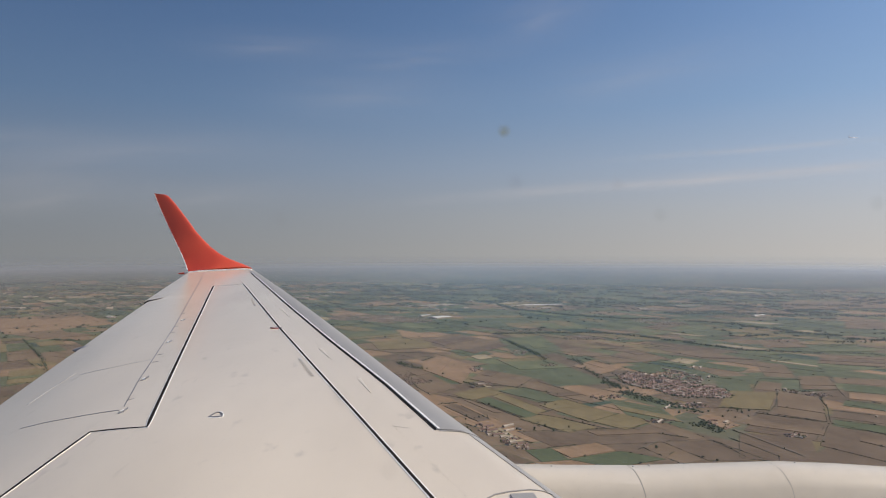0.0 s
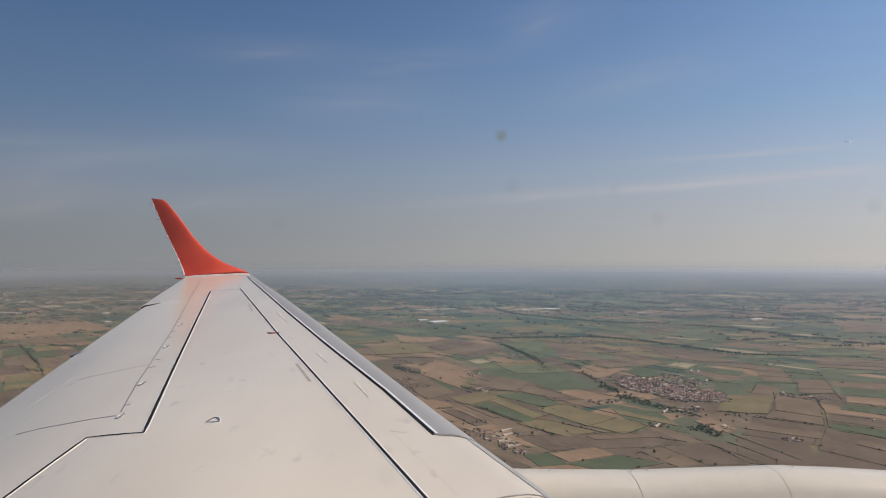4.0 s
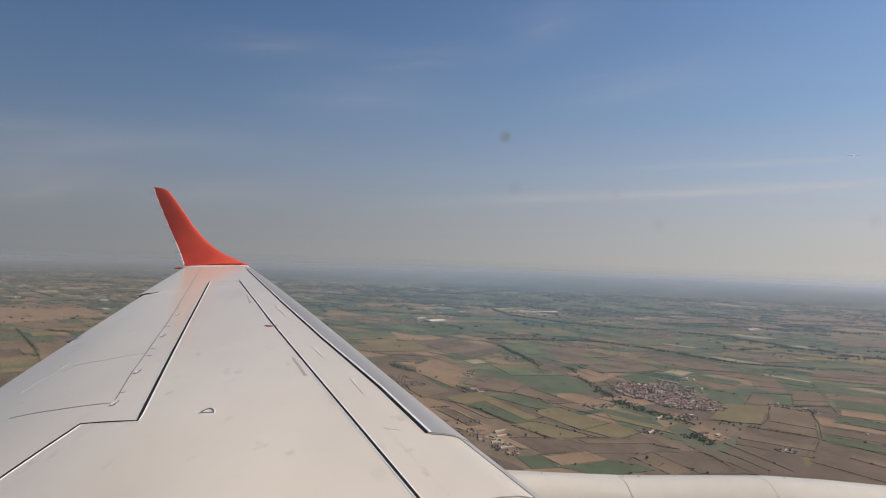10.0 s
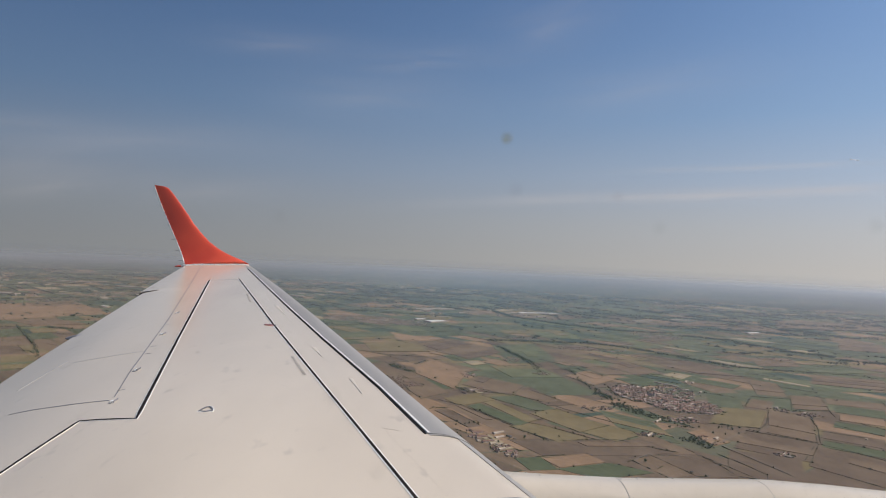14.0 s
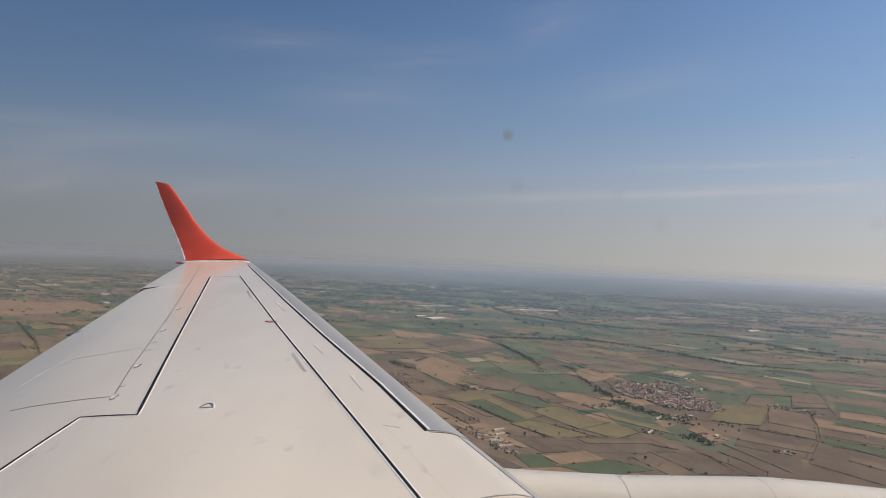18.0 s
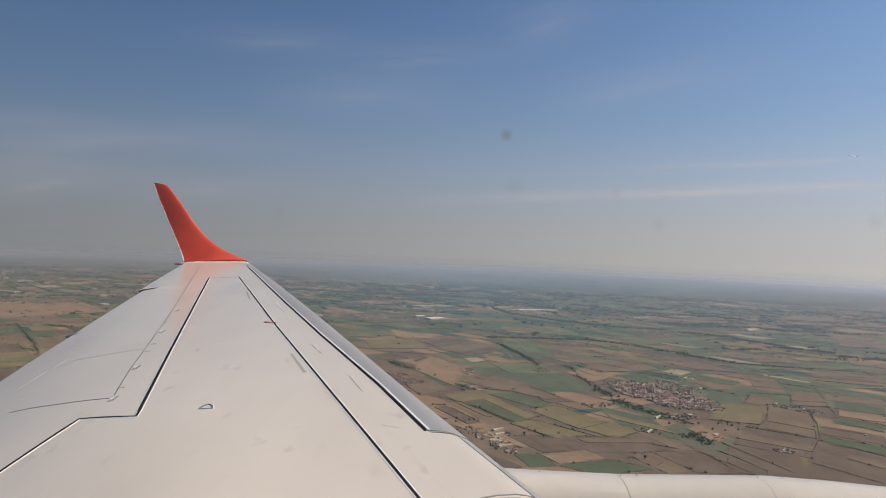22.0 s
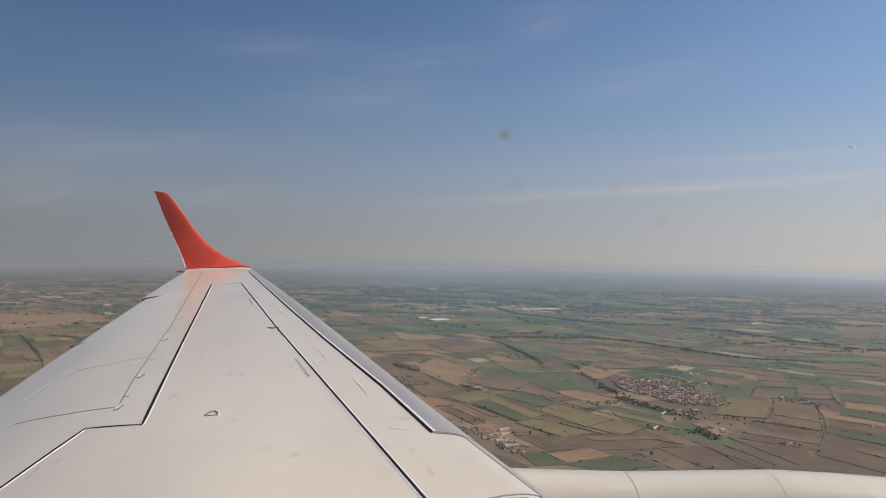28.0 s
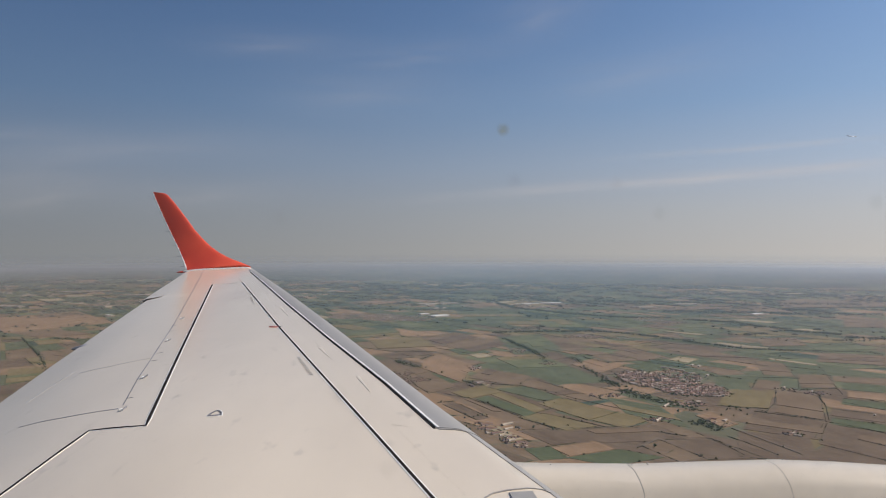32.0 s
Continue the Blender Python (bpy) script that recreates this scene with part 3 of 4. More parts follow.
GLASSY = surface("window_dark", (0.03, 0.035, 0.04), (0.06, 0.065, 0.07), 1, 8, 0.25)

R_EDGE = 4930.0
sheet = [(0, 0, 0)] + [(R_EDGE * math.sin(a), R_EDGE * math.cos(a), 0) for a in span(0, 2 * math.pi * 95 / 96, 96)]
ground = tagged(new("ground", mesh_from("ground", sheet, [(0, 1 + (i + 1) % 96, 1 + i) for i in range(96)], [SOIL])),
                "flat grassy farm plain reaching the hazy horizon", "ground", kind="structure")

AXIS = radians(-54)
CA, SA = math.cos(AXIS), math.sin(AXIS)


def plan(u, v):
    """From the field grid's own axes to the plain."""
    return u * CA - v * SA, u * SA + v * CA


def in_sight(x, y, wide=0.80, extra=160):
    return y > 250 and abs(x) < wide * y + extra and x * x + y * y < 4880 ** 2


# settlements: centre, half sizes, houses
VILLAGES = [(186, 642, 24, 42, 330), (203, 608, 22, 40, 330), (221, 592, 20, 30, 150), (218, 655, 26, 34, 70), (34, 618, 9, 8, 14),
            (109, 727, 9, 12, 16), (131, 570, 14, 9, 14), (151, 488, 12, 6, 12), (227, 450, 8, 5, 9), (-27, 632, 14, 16, 44), (-37, 664, 9, 14, 16),
            (293, 594, 10, 10, 12), (309, 578, 10, 10, 14), (86, 819, 12, 20, 18), (188, 478, 10, 14, 12), (189, 538, 14, 10, 30)]
NEAR_VILLAGES = len(VILLAGES)
VILLAGES += [(-170, 1243, 40, 60, 200), (-107, 1222, 40, 66, 260), (-50, 1197, 36, 50, 160), (124, 1037, 24, 20, 40), (182, 950, 22, 18, 40), (222, 938, 30, 14, 30),
             (362, 1165, 42, 50, 80), (450, 930, 30, 16, 24), (570, 1272, 30, 18, 16), (-711, 1562, 70, 120, 420), (-741, 1343, 60, 60, 160), (-598, 1240, 22, 18, 16),
             (-1005, 1900, 120, 160, 200), (29, 706, 9, 20, 18)]
for i in range(46):
    y = rng.uniform(1400, 3600)
    x = rng.uniform(-0.75, 0.8) * y
    VILLAGES.append((x, y, rng.uniform(25, 90), rng.uniform(20, 60), rng.randint(18, 70)))


def village_at(x, y, grow=1.0):
    return any(((x - cx) / (rx * grow)) ** 2 + ((y - cy) / (ry * grow)) ** 2 < 1 for cx, cy, rx, ry, n in VILLAGES[:NEAR_VILLAGES])


# larger plots by crop: centre, two side lengths, and the bearings of the sides in degrees
PLOTS = {}
PLOTS["ploughed_tan"] = [(39, 509, 19, 107, -7, -64), (53, 653, 54, 59, 70, -45), (95, 591, 24, 94, 22, -63), (135, 413, 19, 37, 27, -69), (154, 465, 13, 47, 9, -71), (270, 693, 28, 59, 11, -76), (287, 616, 19, 43, -34, -120), (276, 540, 33, 92, -44, -116), (338, 632, 30, 71, -6, -113), (384, 637, 48, 32, -21, -115), (331, 697, 27, 81, -23, -109), (449, 760, 71, 77, -21, -120), (436, 899, 58, 82, 7, -108), (26, 905, 85, 140, 57, -63), (-19, 643, 38, 107, 53, -70)]
FAR_TAN = [(163, 817, 28, 60, 25, -56), (222, 792, 47, 68, 45, -74), (300, 801, 52, 65, -15, -65), (-563, 992, 68, 102, 37, -35), (-483, 794, 31, 82, 51, -57), (-440, 782, 47, 83, -30, -61), (405, 1422, 98, 102, 9, -65), (526, 1416, 178, 90, 17, -90), (862, 1532, 257, 247, 5, -113), (609, 1386, 127, 133, 12, -91), (682, 1121, 67, 134, -16, -119)]
PLOTS["ploughed_brown"] = [(16, 516, 12, 56, 36, -64), (100, 449, 86, 39, 8, -63), (160, 418, 33, 43, 5, -70), (233, 474, 46, 57, -36, -122), (202, 423, 42, 62, -22, -113), (259, 435, 44, 61, -59, -123), (302, 502, 39, 30, -39, -119), (122, 782, 30, 48, 35, -79)]
PLOTS["stubble"] = [(28, 583, 41, 29, 44, -62), (58, 546, 14, 69, 46, -66), (99, 524, 32, 60, 43, -62), (78, 483, 25, 47, 31, -52), (125, 488, 34, 28, 43, -51), (244, 559, 72, 36, 61, -17), (182, 544, 21, 9, 58, -34), (-54, 886, 72, 82, 16, -76), (-516, 906, 30, 68, 53, -53), (-400, 665, 30, 80, 36, -60)]
PLOTS["green_crop"] = [(47, 533, 16, 68, 51, -61), (60, 408, 17, 24, 14, -73), (99, 400, 38, 27, 25, -36), (204, 705, 30, 44, 22, -73), (283, 719, 29, 55, 52, -49), (285, 473, 38, 21, -39, -121), (327, 537, 34, 23, -41, -124), (366, 601, 38, 36, -31, -119), (366, 710, 34, 24, -42, -104), (31, 818, 40, 45, 21, -71), (-481, 846, 29, 55, 50, -51), (-559, 1051, 32, 64, 34, -53), (158, 752, 63, 30, 107, 43), (-530, 864, 28, 74, 55, -57)]
PLOTS["meadow"] = [(167, 552, 31, 55, -19, -66), (73, 578, 28, 57, 20, -60), (104, 698, 55, 159, 12, -75), (149, 516, 49, 63, -47, -89), (258, 623, 28, 63, -25, -109), (-102, 996, 82, 83, 34, -79), (90, 1226, 110, 249, 4, -84), (108, 884, 70, 161, 26, -87), (283, 1392, 58, 179, -38, -138), (484, 858, 73, 63, 4, -96)]
PLOTS["dry_soil"] = [(158, 717, 53, 54, 52, -71), (84, 418, 33, 19, 27, -65), (192, 489, 18, 35, 36, -79), (347, 566, 32, 26, -32, -119), (3, 713, 97, 91, 81, -63), (-664, 1161, 172, 260, 60, -50)]
PLOTS["straw"] = [(40, 452, 9, 34, 30, -68), (36, 616, 6, 14, 30, -60), (260, 755, 32, 24, 51, -53), (371, 740, 50, 11, -53, -117), (42, 783, 23, 28, 37, -69), (169, 1569, 161, 104, 52, -69)]
PLOTS["olive_crop"] = [(302, 1015, 39, 53, 28, -98), (339, 957, 22, 39, -27, -93), (184, 1127, 68, 124, -4, -84), (394, 1087, 36, 46, -13, -102)]
PLOTS["ploughed_tan"] += FAR_TAN


def in_plot(x, y):
    """Whether a place lies in one of the larger plots."""
    for plots in PLOTS.values():
        for cx, cy, la, lb, aa, ab in plots:
            ux, uy, vx, vy = math.cos(radians(aa)), math.sin(radians(aa)), math.cos(radians(ab)), math.sin(radians(ab))
            det = ux * vy - uy * vx
            if abs(((x - cx) * vy - (y - cy) * vx) / det) < la / 2 and abs((ux * (y - cy) - uy * (x - cx)) / det) < lb / 2:
                return True
    return False


# fields: the plain is split again and again into uneven four-sided plots
cells = []


def split(quad, depth):
    a, b, c, d = (Vector(p) for p in quad)
    lu, lv = ((b - a).length + (c - d).length) / 2, ((d - a).length + (c - b).length) / 2
    mid = (a + b + c + d) / 4
    x, y = plan(mid.x, mid.y)
    dist = math.hypot(x, y)
    if lu < 700 and lv < 700 and not in_sight(x, y, extra=160 + max(lu, lv)):
        return
    grow = 1.25 if dist < 620 else 1.0 if dist < 1300 else 1.2 if dist < 2400 else 1.6
    if lu < grow * rng.uniform(50, 125) and lv < grow * rng.uniform(26, 62):
        cells.append((a, b, c, d))
        return
    f = rng.uniform(0.36, 0.64)
    g = min(max(f + rng.uniform(-0.07, 0.07), 0.3), 0.7)
    if lu > lv * rng.uniform(1.3, 2.3):
        p, q = a.lerp(b, f), d.lerp(c, g)
        split((a, p, q, d), depth + 1)
        split((p, b, c, q), depth + 1)
    else:
        p, q = a.lerp(d, f), b.lerp(c, g)
        split((a, b, q, p), depth + 1)
        split((p, q, c, d), depth + 1)


split([(-5600, -5600), (5600, -5600), (5600, 5600), (-5600, 5600)], 0)


def crop_at(x, y):
    """Browns near the river flats, greener farther out; neighbours tend to agree."""
    n = noise.noise(Vector((x / 260.0, y / 260.0, 3.1)))
    far = min(max((math.hypot(x, y) - 600) / 480, 0), 1)
    w = {"ploughed_tan": 3.2 - 2.2 * far, "ploughed_brown": 3.4 - 3.0 * far, "dry_soil": 1.4 - 0.4 * far, "stubble": 1.3, "straw": 0.04 + 0.28 * far,
         "olive_crop": 0.8 + 1.4 * far, "meadow": 0.6 + 3.6 * far, "green_crop": 0.45 + 2.6 * far, "deep_green_crop": 0.35 + 1.4 * far}
    if -120 < x < 420 and y < 760:         # mostly bare soil round the village
        n -= 0.3
    if x < -250 and y < 1000:               # dry farmland behind the wing
        n -= 0.6
        w["dry_soil"] *= 2.5
    for k in ("olive_crop", "meadow", "green_crop", "deep_green_crop"):
        w[k] *= math.exp(2.2 * n)
    for k in ("ploughed_tan", "ploughed_brown", "dry_soil", "stubble"):
        w[k] *= math.exp(-2.2 * n)
    return rng.choices(CROP_NAMES, [w[k] for k in CROP_NAMES])[0]


fv, ff, fs, hedge_edges, near_fields = [], [], [], [], []
for a, b, c, d in cells:
    mid = (a + b + c + d) / 4
    x, y = plan(mid.x, mid.y)
    if not in_sight(x, y) or village_at(x, y, 0.95):
        continue
    dist = math.hypot(x, y)
    inset = rng.choice((0.4, 0.7, 1.2))
    pts = []
    for p in (a, b, c, d):
        q = p + (mid - p).normalized() * inset * 1.4
        pts.append(plan(q.x, q.y))
    crop = crop_at(x, y)
    if dist < 900 and abs(x) < 0.62 * y:
        near_fields.append((pts, crop))
    else:
        fv += [(px, py, 0.05) for px, py in pts]
        ff.append(tuple(range(len(fv) - 4, len(fv))))
        fs.append(CROP_NAMES.index(crop))
    for p, q in ((a, b), (b, c)):
        hx, hy = plan(*((p + q) / 2)[:2])
        if rng.random() < (0.28 if dist < 800 else 0.42 if dist < 1600 else 0.30) and not in_plot(hx, hy) and not (100 < hx < 330 and hy < 520):
            hedge_edges.append((plan(p.x, p.y), plan(q.x, q.y), dist))
tagged(new("farm_fields", mesh_from("farm_fields", fv, ff, CROP_MATS, fs)), "patchwork of tan, olive and green farm fields", "fields", kind="stuff")

# the plots nearest to the camera's side, one by one
def field(pts, crop, z=0.06):
    cx, cy = sum(p[0] for p in pts) / 4, sum(p[1] for p in pts) / 4
    v = [(px - cx, py - cy, h) for h in (0, -z) for px, py in pts]
    ob = part("field", mesh_from("field", v, [(0, 1, 2, 3), (0, 4, 5, 1), (1, 5, 6, 2), (2, 6, 7, 3), (3, 7, 4, 0)], [CROPS[crop]]), ground,
              crop.replace("_", " ") + " field")
    ob.location = (cx, cy, z)
    return ob


for pts, crop in near_fields[:300]:
    field(pts, crop)


KINDRED = {"meadow": ("olive_crop", "green_crop", "stubble"), "ploughed_tan": ("ploughed_brown", "ploughed_tan"), "ploughed_brown": ("ploughed_tan", "ploughed_brown"),
           "green_crop": ("meadow", "green_crop"), "olive_crop": ("meadow", "stubble"), "stubble": ("olive_crop", "stubble"), "dry_soil": ("ploughed_tan", "dry_soil"), "straw": ("stubble",)}
layer = 0
for crop in ("meadow", "ploughed_tan", "ploughed_brown", "green_crop", "olive_crop", "stubble", "dry_soil", "straw"):
    for cx, cy, la, lb, aa, ab in PLOTS[crop]:
        u, v = Vector((math.cos(radians(aa)), math.sin(radians(aa)))) * la / 2, Vector((math.cos(radians(ab)), math.sin(radians(ab)))) * lb / 2
        mid = Vector((cx, cy))
        pts = [mid - u - v, mid + u - v, mid + u + v, mid - u + v]
        if u.x * v.y - u.y * v.x < 0:
            pts.reverse()
        field([tuple(q) for q in pts], crop, 0.10 + 0.004 * layer)
        layer += 1
        # parcels inside a broad plot, in a kindred tone
        for k in range(2 if la * lb > 5000 else 1 if la * lb > 1800 else 0):
            a0, b0 = rng.choice((0.0, 0.5)), rng.choice((0.0, 0.3, 0.55, 0.7))
            a1, b1 = (1.0, min(1.0, b0 + rng.uniform(0.15, 0.35))) if a0 == 0 or rng.random() < 0.5 else (0.8, 1.0)
            p0, du, dv = pts[0], pts[1] - pts[0], pts[3] - pts[0]
            inner = [p0 + du * f + dv * h for f, h in ((a0, b0), (a1, b0), (a1, b1), (a0, b1))]
            field([tuple(q) for q in inner], rng.choice(KINDRED[crop]), 0.46 + 0.003 * layer + 0.0015 * k)
        for q, r in zip(pts, pts[1:] + pts[:1]):
            if rng.random() < 0.4:
                hedge_edges.append((tuple(q), tuple(r), max(1.0, math.hypot(cx, cy))))

HEDGE_LINES = [
    [(3, 575), (20, 559), (34, 536), (58, 493), (76, 460), (108, 468), (128, 471)],
    [(68, 510), (83, 498), (109, 469)],
    [(68, 512), (87, 528)],
    [(99, 485), (129, 513)],
    [(39, 619), (66, 612), (91, 583), (104, 560), (131, 524)],
    [(126, 470), (141, 455), (156, 446)],
    [(169, 436), (173, 421), (175, 405)],
    [(191, 470), (200, 439), (209, 407)],
    [(182, 446), (190, 423), (197, 395)],
    [(230, 514), (254, 496), (267, 482), (278, 468), (291, 448)],
    [(306, 570), (292, 531), (270, 487)],
    [(283, 592), (258, 542), (237, 512)],
    [(291, 645), (267, 602)],
    [(368, 670), (338, 597), (330, 575)]]
MORE_HEDGES = [
    [(336, 660), (305, 597)],
    [(261, 478), (236, 442)],
    [(294, 651), (329, 646)],
    [(313, 543), (332, 513)],
    [(290, 522), (313, 506)],
    [(13, 537), (32, 495)],
    [(-5, 542), (10, 549)],
    [(62, 422), (81, 430)],
    [(117, 420), (136, 439)],
    [(132, 409), (137, 415)],
    [(-60, 968), (-30, 906)],
    [(-11, 845), (16, 816), (35, 787)],
    [(-108, 853), (-64, 818), (-10, 812)],
    [(21, 610), (20, 670), (29, 714), (45, 736)]]
for line in HEDGE_LINES + MORE_HEDGES:
    for q, r in zip(line, line[1:]):
        hedge_edges.append((q, r, 0.0))

# roads: pale strips on the plain
road = tagged(new("road"), "pale narrow country roads between fields", "road", kind="structure")
for line in ([(70, 1037), (126, 1017), (168, 993), (216, 956), (262, 911)],
             [(262, 911), (330, 856), (379, 811), (439, 800), (501, 777)],
             [(184, 705), (200, 735), (217, 757)],
             [(149, 696), (153, 667), (152, 615)],
             [(193, 466), (202, 434), (210, 403)],
             [(191, 470), (230, 514)],
             [(276, 657), (295, 654)],
             [(283, 592), (297, 586), (306, 570)],
             [(209, 538), (192, 546), (168, 530), (158, 541)],
             [(121, 422), (136, 439)],
             [(-102, 921), (-54, 871), (-11, 835)],
             [(21, 610), (39, 624), (63, 609)],
             [(-624, 988), (-567, 934), (-455, 783)]):
    v, f = [], []
    for i, (x, y) in enumerate(line):
        (x0, y0), (x1, y1) = line[max(0, i - 1)], line[min(len(line) - 1, i + 1)]
        d = math.hypot(x1 - x0, y1 - y0)
        nx, ny = -(y1 - y0) / d * 0.32, (x1 - x0) / d * 0.32
        v += [(x + nx, y + ny, 0.85), (x - nx, y - ny, 0.85)]
        if i:
            f.append((2 * i - 2, 2 * i - 1, 2 * i + 1, 2 * i))
    part("road_strip", mesh_from("road_strip", v, f, [ROAD]), road)


# ---- trees and hedges ----
bm = bmesh.new()
bmesh.ops.create_icosphere(bm, subdivisions=1, radius=1.0)
ICO_V = np.array([v.co[:] for v in bm.verts])
ICO_F = np.array([[v.index for v in f.verts] for f in bm.faces])
bm.free()


class Clumps:
    """Many small leaf clumps gathered into one mesh."""

    def __init__(self):
        self.v, self.f, self.n = [], [], 0

    def add(self, x, y, z, sx, sy, sz, turn, r):
        k = ICO_V * (1 + np.array([[r.uniform(-0.32, 0.32)] for _ in ICO_V]))
        k = k * (sx, sy, sz)
        c, s = math.cos(turn), math.sin(turn)
        self.v.append(np.column_stack((k[:, 0] * c - k[:, 1] * s + x, k[:, 0] * s + k[:, 1] * c + y, k[:, 2] + z)))
        self.f.append(ICO_F + self.n)
        self.n += len(ICO_V)

    def tree(self, x, y, h, r):
        for _ in range(r.randint(3, 4)):
            w = h * r.uniform(0.27, 0.43)
            self.add(x + r.uniform(-0.25, 0.25) * h, y + r.uniform(-0.25, 0.25) * h, h * r.uniform(0.38, 0.72), w, w, w * r.uniform(0.8, 1.2), r.uniform(0, 6), r)

    def mesh(self, name, material):
        return mesh_from(name, np.concatenate(self.v).tolist(), np.concatenate(self.f).tolist(), [material])


rng = random.Random(23)
hedges, woods, far_woods = Clumps(), Clumps(), Clumps()
for (xa, ya), (xb, yb), dist in hedge_edges:
    length, turn = math.hypot(xb - xa, yb - ya), math.atan2(yb - ya, xb - xa)
    if dist < 1500:
        n, gappy = max(2, int(length / (2.2 if dist == 0 else 3.2))), dist > 0 and rng.random() < 0.5
        for i in range(n):
            if gappy and rng.random() < 0.55:
                continue
            t = (i + rng.uniform(0.2, 0.8)) / n
            x, y = xa + (xb - xa) * t, ya + (yb - ya) * t
            if not village_at(x, y):
                hedges.add(x, y, 0.2, rng.uniform(1.4, 2.4), rng.uniform(0.2, 0.42), rng.uniform(0.22, 0.5), turn, rng)
                if rng.random() < 0.06:
                    hedges.tree(x, y, rng.uniform(0.8, 1.8), rng)
    else:
        n = max(1, int(length / 16))
        for i in range(n):
            t = (i + 0.5) / n
            hedges.add(xa + (xb - xa) * t, ya + (yb - ya) * t, 0.9, 9.5, rng.uniform(1.0, 2.4), rng.uniform(1.2, 2.2), turn, rng)
# belts of trees along water and old field lines: ends, half width, count, height
FAR_BELTS = [(-300, 1700, 900, 1500, 26, 900, 3.8), (-900, 2100, 1400, 2300, 40, 800, 4.5), (500, 900, 900, 1000, 10, 200, 3.0), (-1500, 2900, 1900, 2800, 60, 700, 6),
             (420, 1330, 900, 1250, 18, 420, 3.8), (-500, 1900, 300, 1850, 22, 500, 4.4), (600, 1900, 1300, 1700, 26, 500, 4.4), (-200, 1400, 60, 1350, 8, 200, 3.2)]
# tree lines: ends and half width
TREE_LINES = [(94, 1660, 144, 1414, 8), (144, 1414, 231, 1283, 8), (231, 1283, 317, 1215, 8), (317, 1215, 395, 1211, 8), (67, 995, 124, 1003, 5), (124, 1003, 224, 1013, 5), (224, 1013, 264, 977, 5), (264, 977, 293, 942, 5), (290, 930, 328, 911, 5), (405, 1181, 480, 1132, 8), (473, 1115, 511, 1036, 9), (421, 972, 458, 983, 9), (504, 1021, 554, 970, 9), (540, 945, 593, 921, 8), (312, 906, 356, 837, 5), (356, 837, 416, 821, 5)]
TREE_LINES_NEAR = [(153, 587, 168, 549, 6), (168, 549, 189, 525, 6), (416, 821, 490, 809, 4), (490, 809, 505, 784, 4), (81, 927, 109, 792, 4), (109, 792, 110, 735, 4), (140, 769, 145, 727, 4), (143, 720, 148, 639, 4), (148, 639, 153, 602, 6), (151, 595, 159, 579, 6), (177, 486, 179, 469, 7), (179, 469, 183, 459, 5), (184, 522, 195, 513, 4), (211, 533, 237, 512, 2), (221, 514, 211, 521, 3), (20, 635, 29, 611, 3), (-51, 745, -22, 700, 5), (-24, 753, -9, 790, 2), (149, 783, 174, 728, 2)]
TREE_LINES_LEFT = [(227, 446, 233, 441, 2), (-523, 931, -490, 917, 7), (-437, 732, -417, 718, 4), (-460, 791, -378, 665, 2), (-567, 934, -455, 782, 1), (173, 778, 144, 790, 2), (251, 662, 274, 641, 1.5)]
for xa, ya, xb, yb, half in TREE_LINES + TREE_LINES_NEAR + TREE_LINES_LEFT:
    length, h = math.hypot(xb - xa, yb - ya), 3.0 if ya > 900 else 1.8
    FAR_BELTS.append((xa, ya, xb, yb, half * (0.7 if ya > 900 else 1.1), int(length * (0.35 + 0.11 * half) * (1.0 if ya > 900 else 0.9 if half < 5 else 2.2)), h))
for xa, ya, xb, yb, half, n, h in FAR_BELTS:
    for i in range(n):
        t = rng.random()
        off = rng.gauss(0, half * 0.6)
        d = math.hypot(xb - xa, yb - ya)
        x, y = xa + (xb - xa) * t - (yb - ya) / d * off, ya + (yb - ya) * t + (xb - xa) / d * off
        woods.tree(x, y, h * rng.uniform(0.5, 1.0), rng)
for i in range(620):                       # lone trees in the open
    y = rng.uniform(330, 2200)
    x = rng.uniform(-0.75, 0.8) * y
    if noise.noise(Vector((x / 90.0, y / 90.0, 5.0))) > (0.25 if y < 650 or x < -200 else 0.0):
        woods.tree(x, y, rng.uniform(1.0, 2.0) * (1.0 if y < 900 else 1.4), rng)
for cx, cy, rx, ry, n in VILLAGES:          # garden trees
    for i in range(int(n * 1.3)):
        a, r = rng.uniform(0, 6.3), math.sqrt(rng.random()) * 1.12
        woods.tree(cx + rx * r * math.cos(a), cy + ry * r * math.sin(a), rng.uniform(0.6, 1.5), rng)
for i in range(2600):                       # the far plain's woods
    y = 2000 + 2700 * rng.random() ** 0.8
    x = rng.uniform(-0.75, 0.8) * y
    if math.hypot(x, y) < 4200 and noise.noise(Vector((x / 500.0, y / 260.0, 9.0))) > -0.05:
        far_woods.add(x, y, 1.5, rng.uniform(8, 34), rng.uniform(5, 12), rng.uniform(2.5, 4.5), rng.uniform(-0.3, 0.3), rng)
for i in range(2600):                       # copses and gardens of the middle distance
    y = 950 + 1700 * rng.random()
    x = rng.uniform(-0.75, 0.8) * y
    if noise.noise(Vector((x / 170.0, y / 120.0, 14.0))) > 0.02:
        k = y / 1500
        far_woods.add(x, y, 0.7, rng.uniform(2.0, 9.0) * k, rng.uniform(1.2, 3.5) * k, rng.uniform(1.0, 2.0), AXIS + rng.uniform(-0.5, 0.5), rng)
tagged(new("hedgerows", hedges.mesh("hedgerows", HEDGE)), "dark green hedgerows along field edges", "hedge", kind="stuff")
tagged(new("trees", woods.mesh("trees", TREE)), "dark green trees in belts, gardens and open fields", "trees", kind="stuff")
tagged(new("distant_woods", far_woods.mesh("distant_woods", TREE)), "distant dark woods on the hazy plain", "trees", kind="stuff")


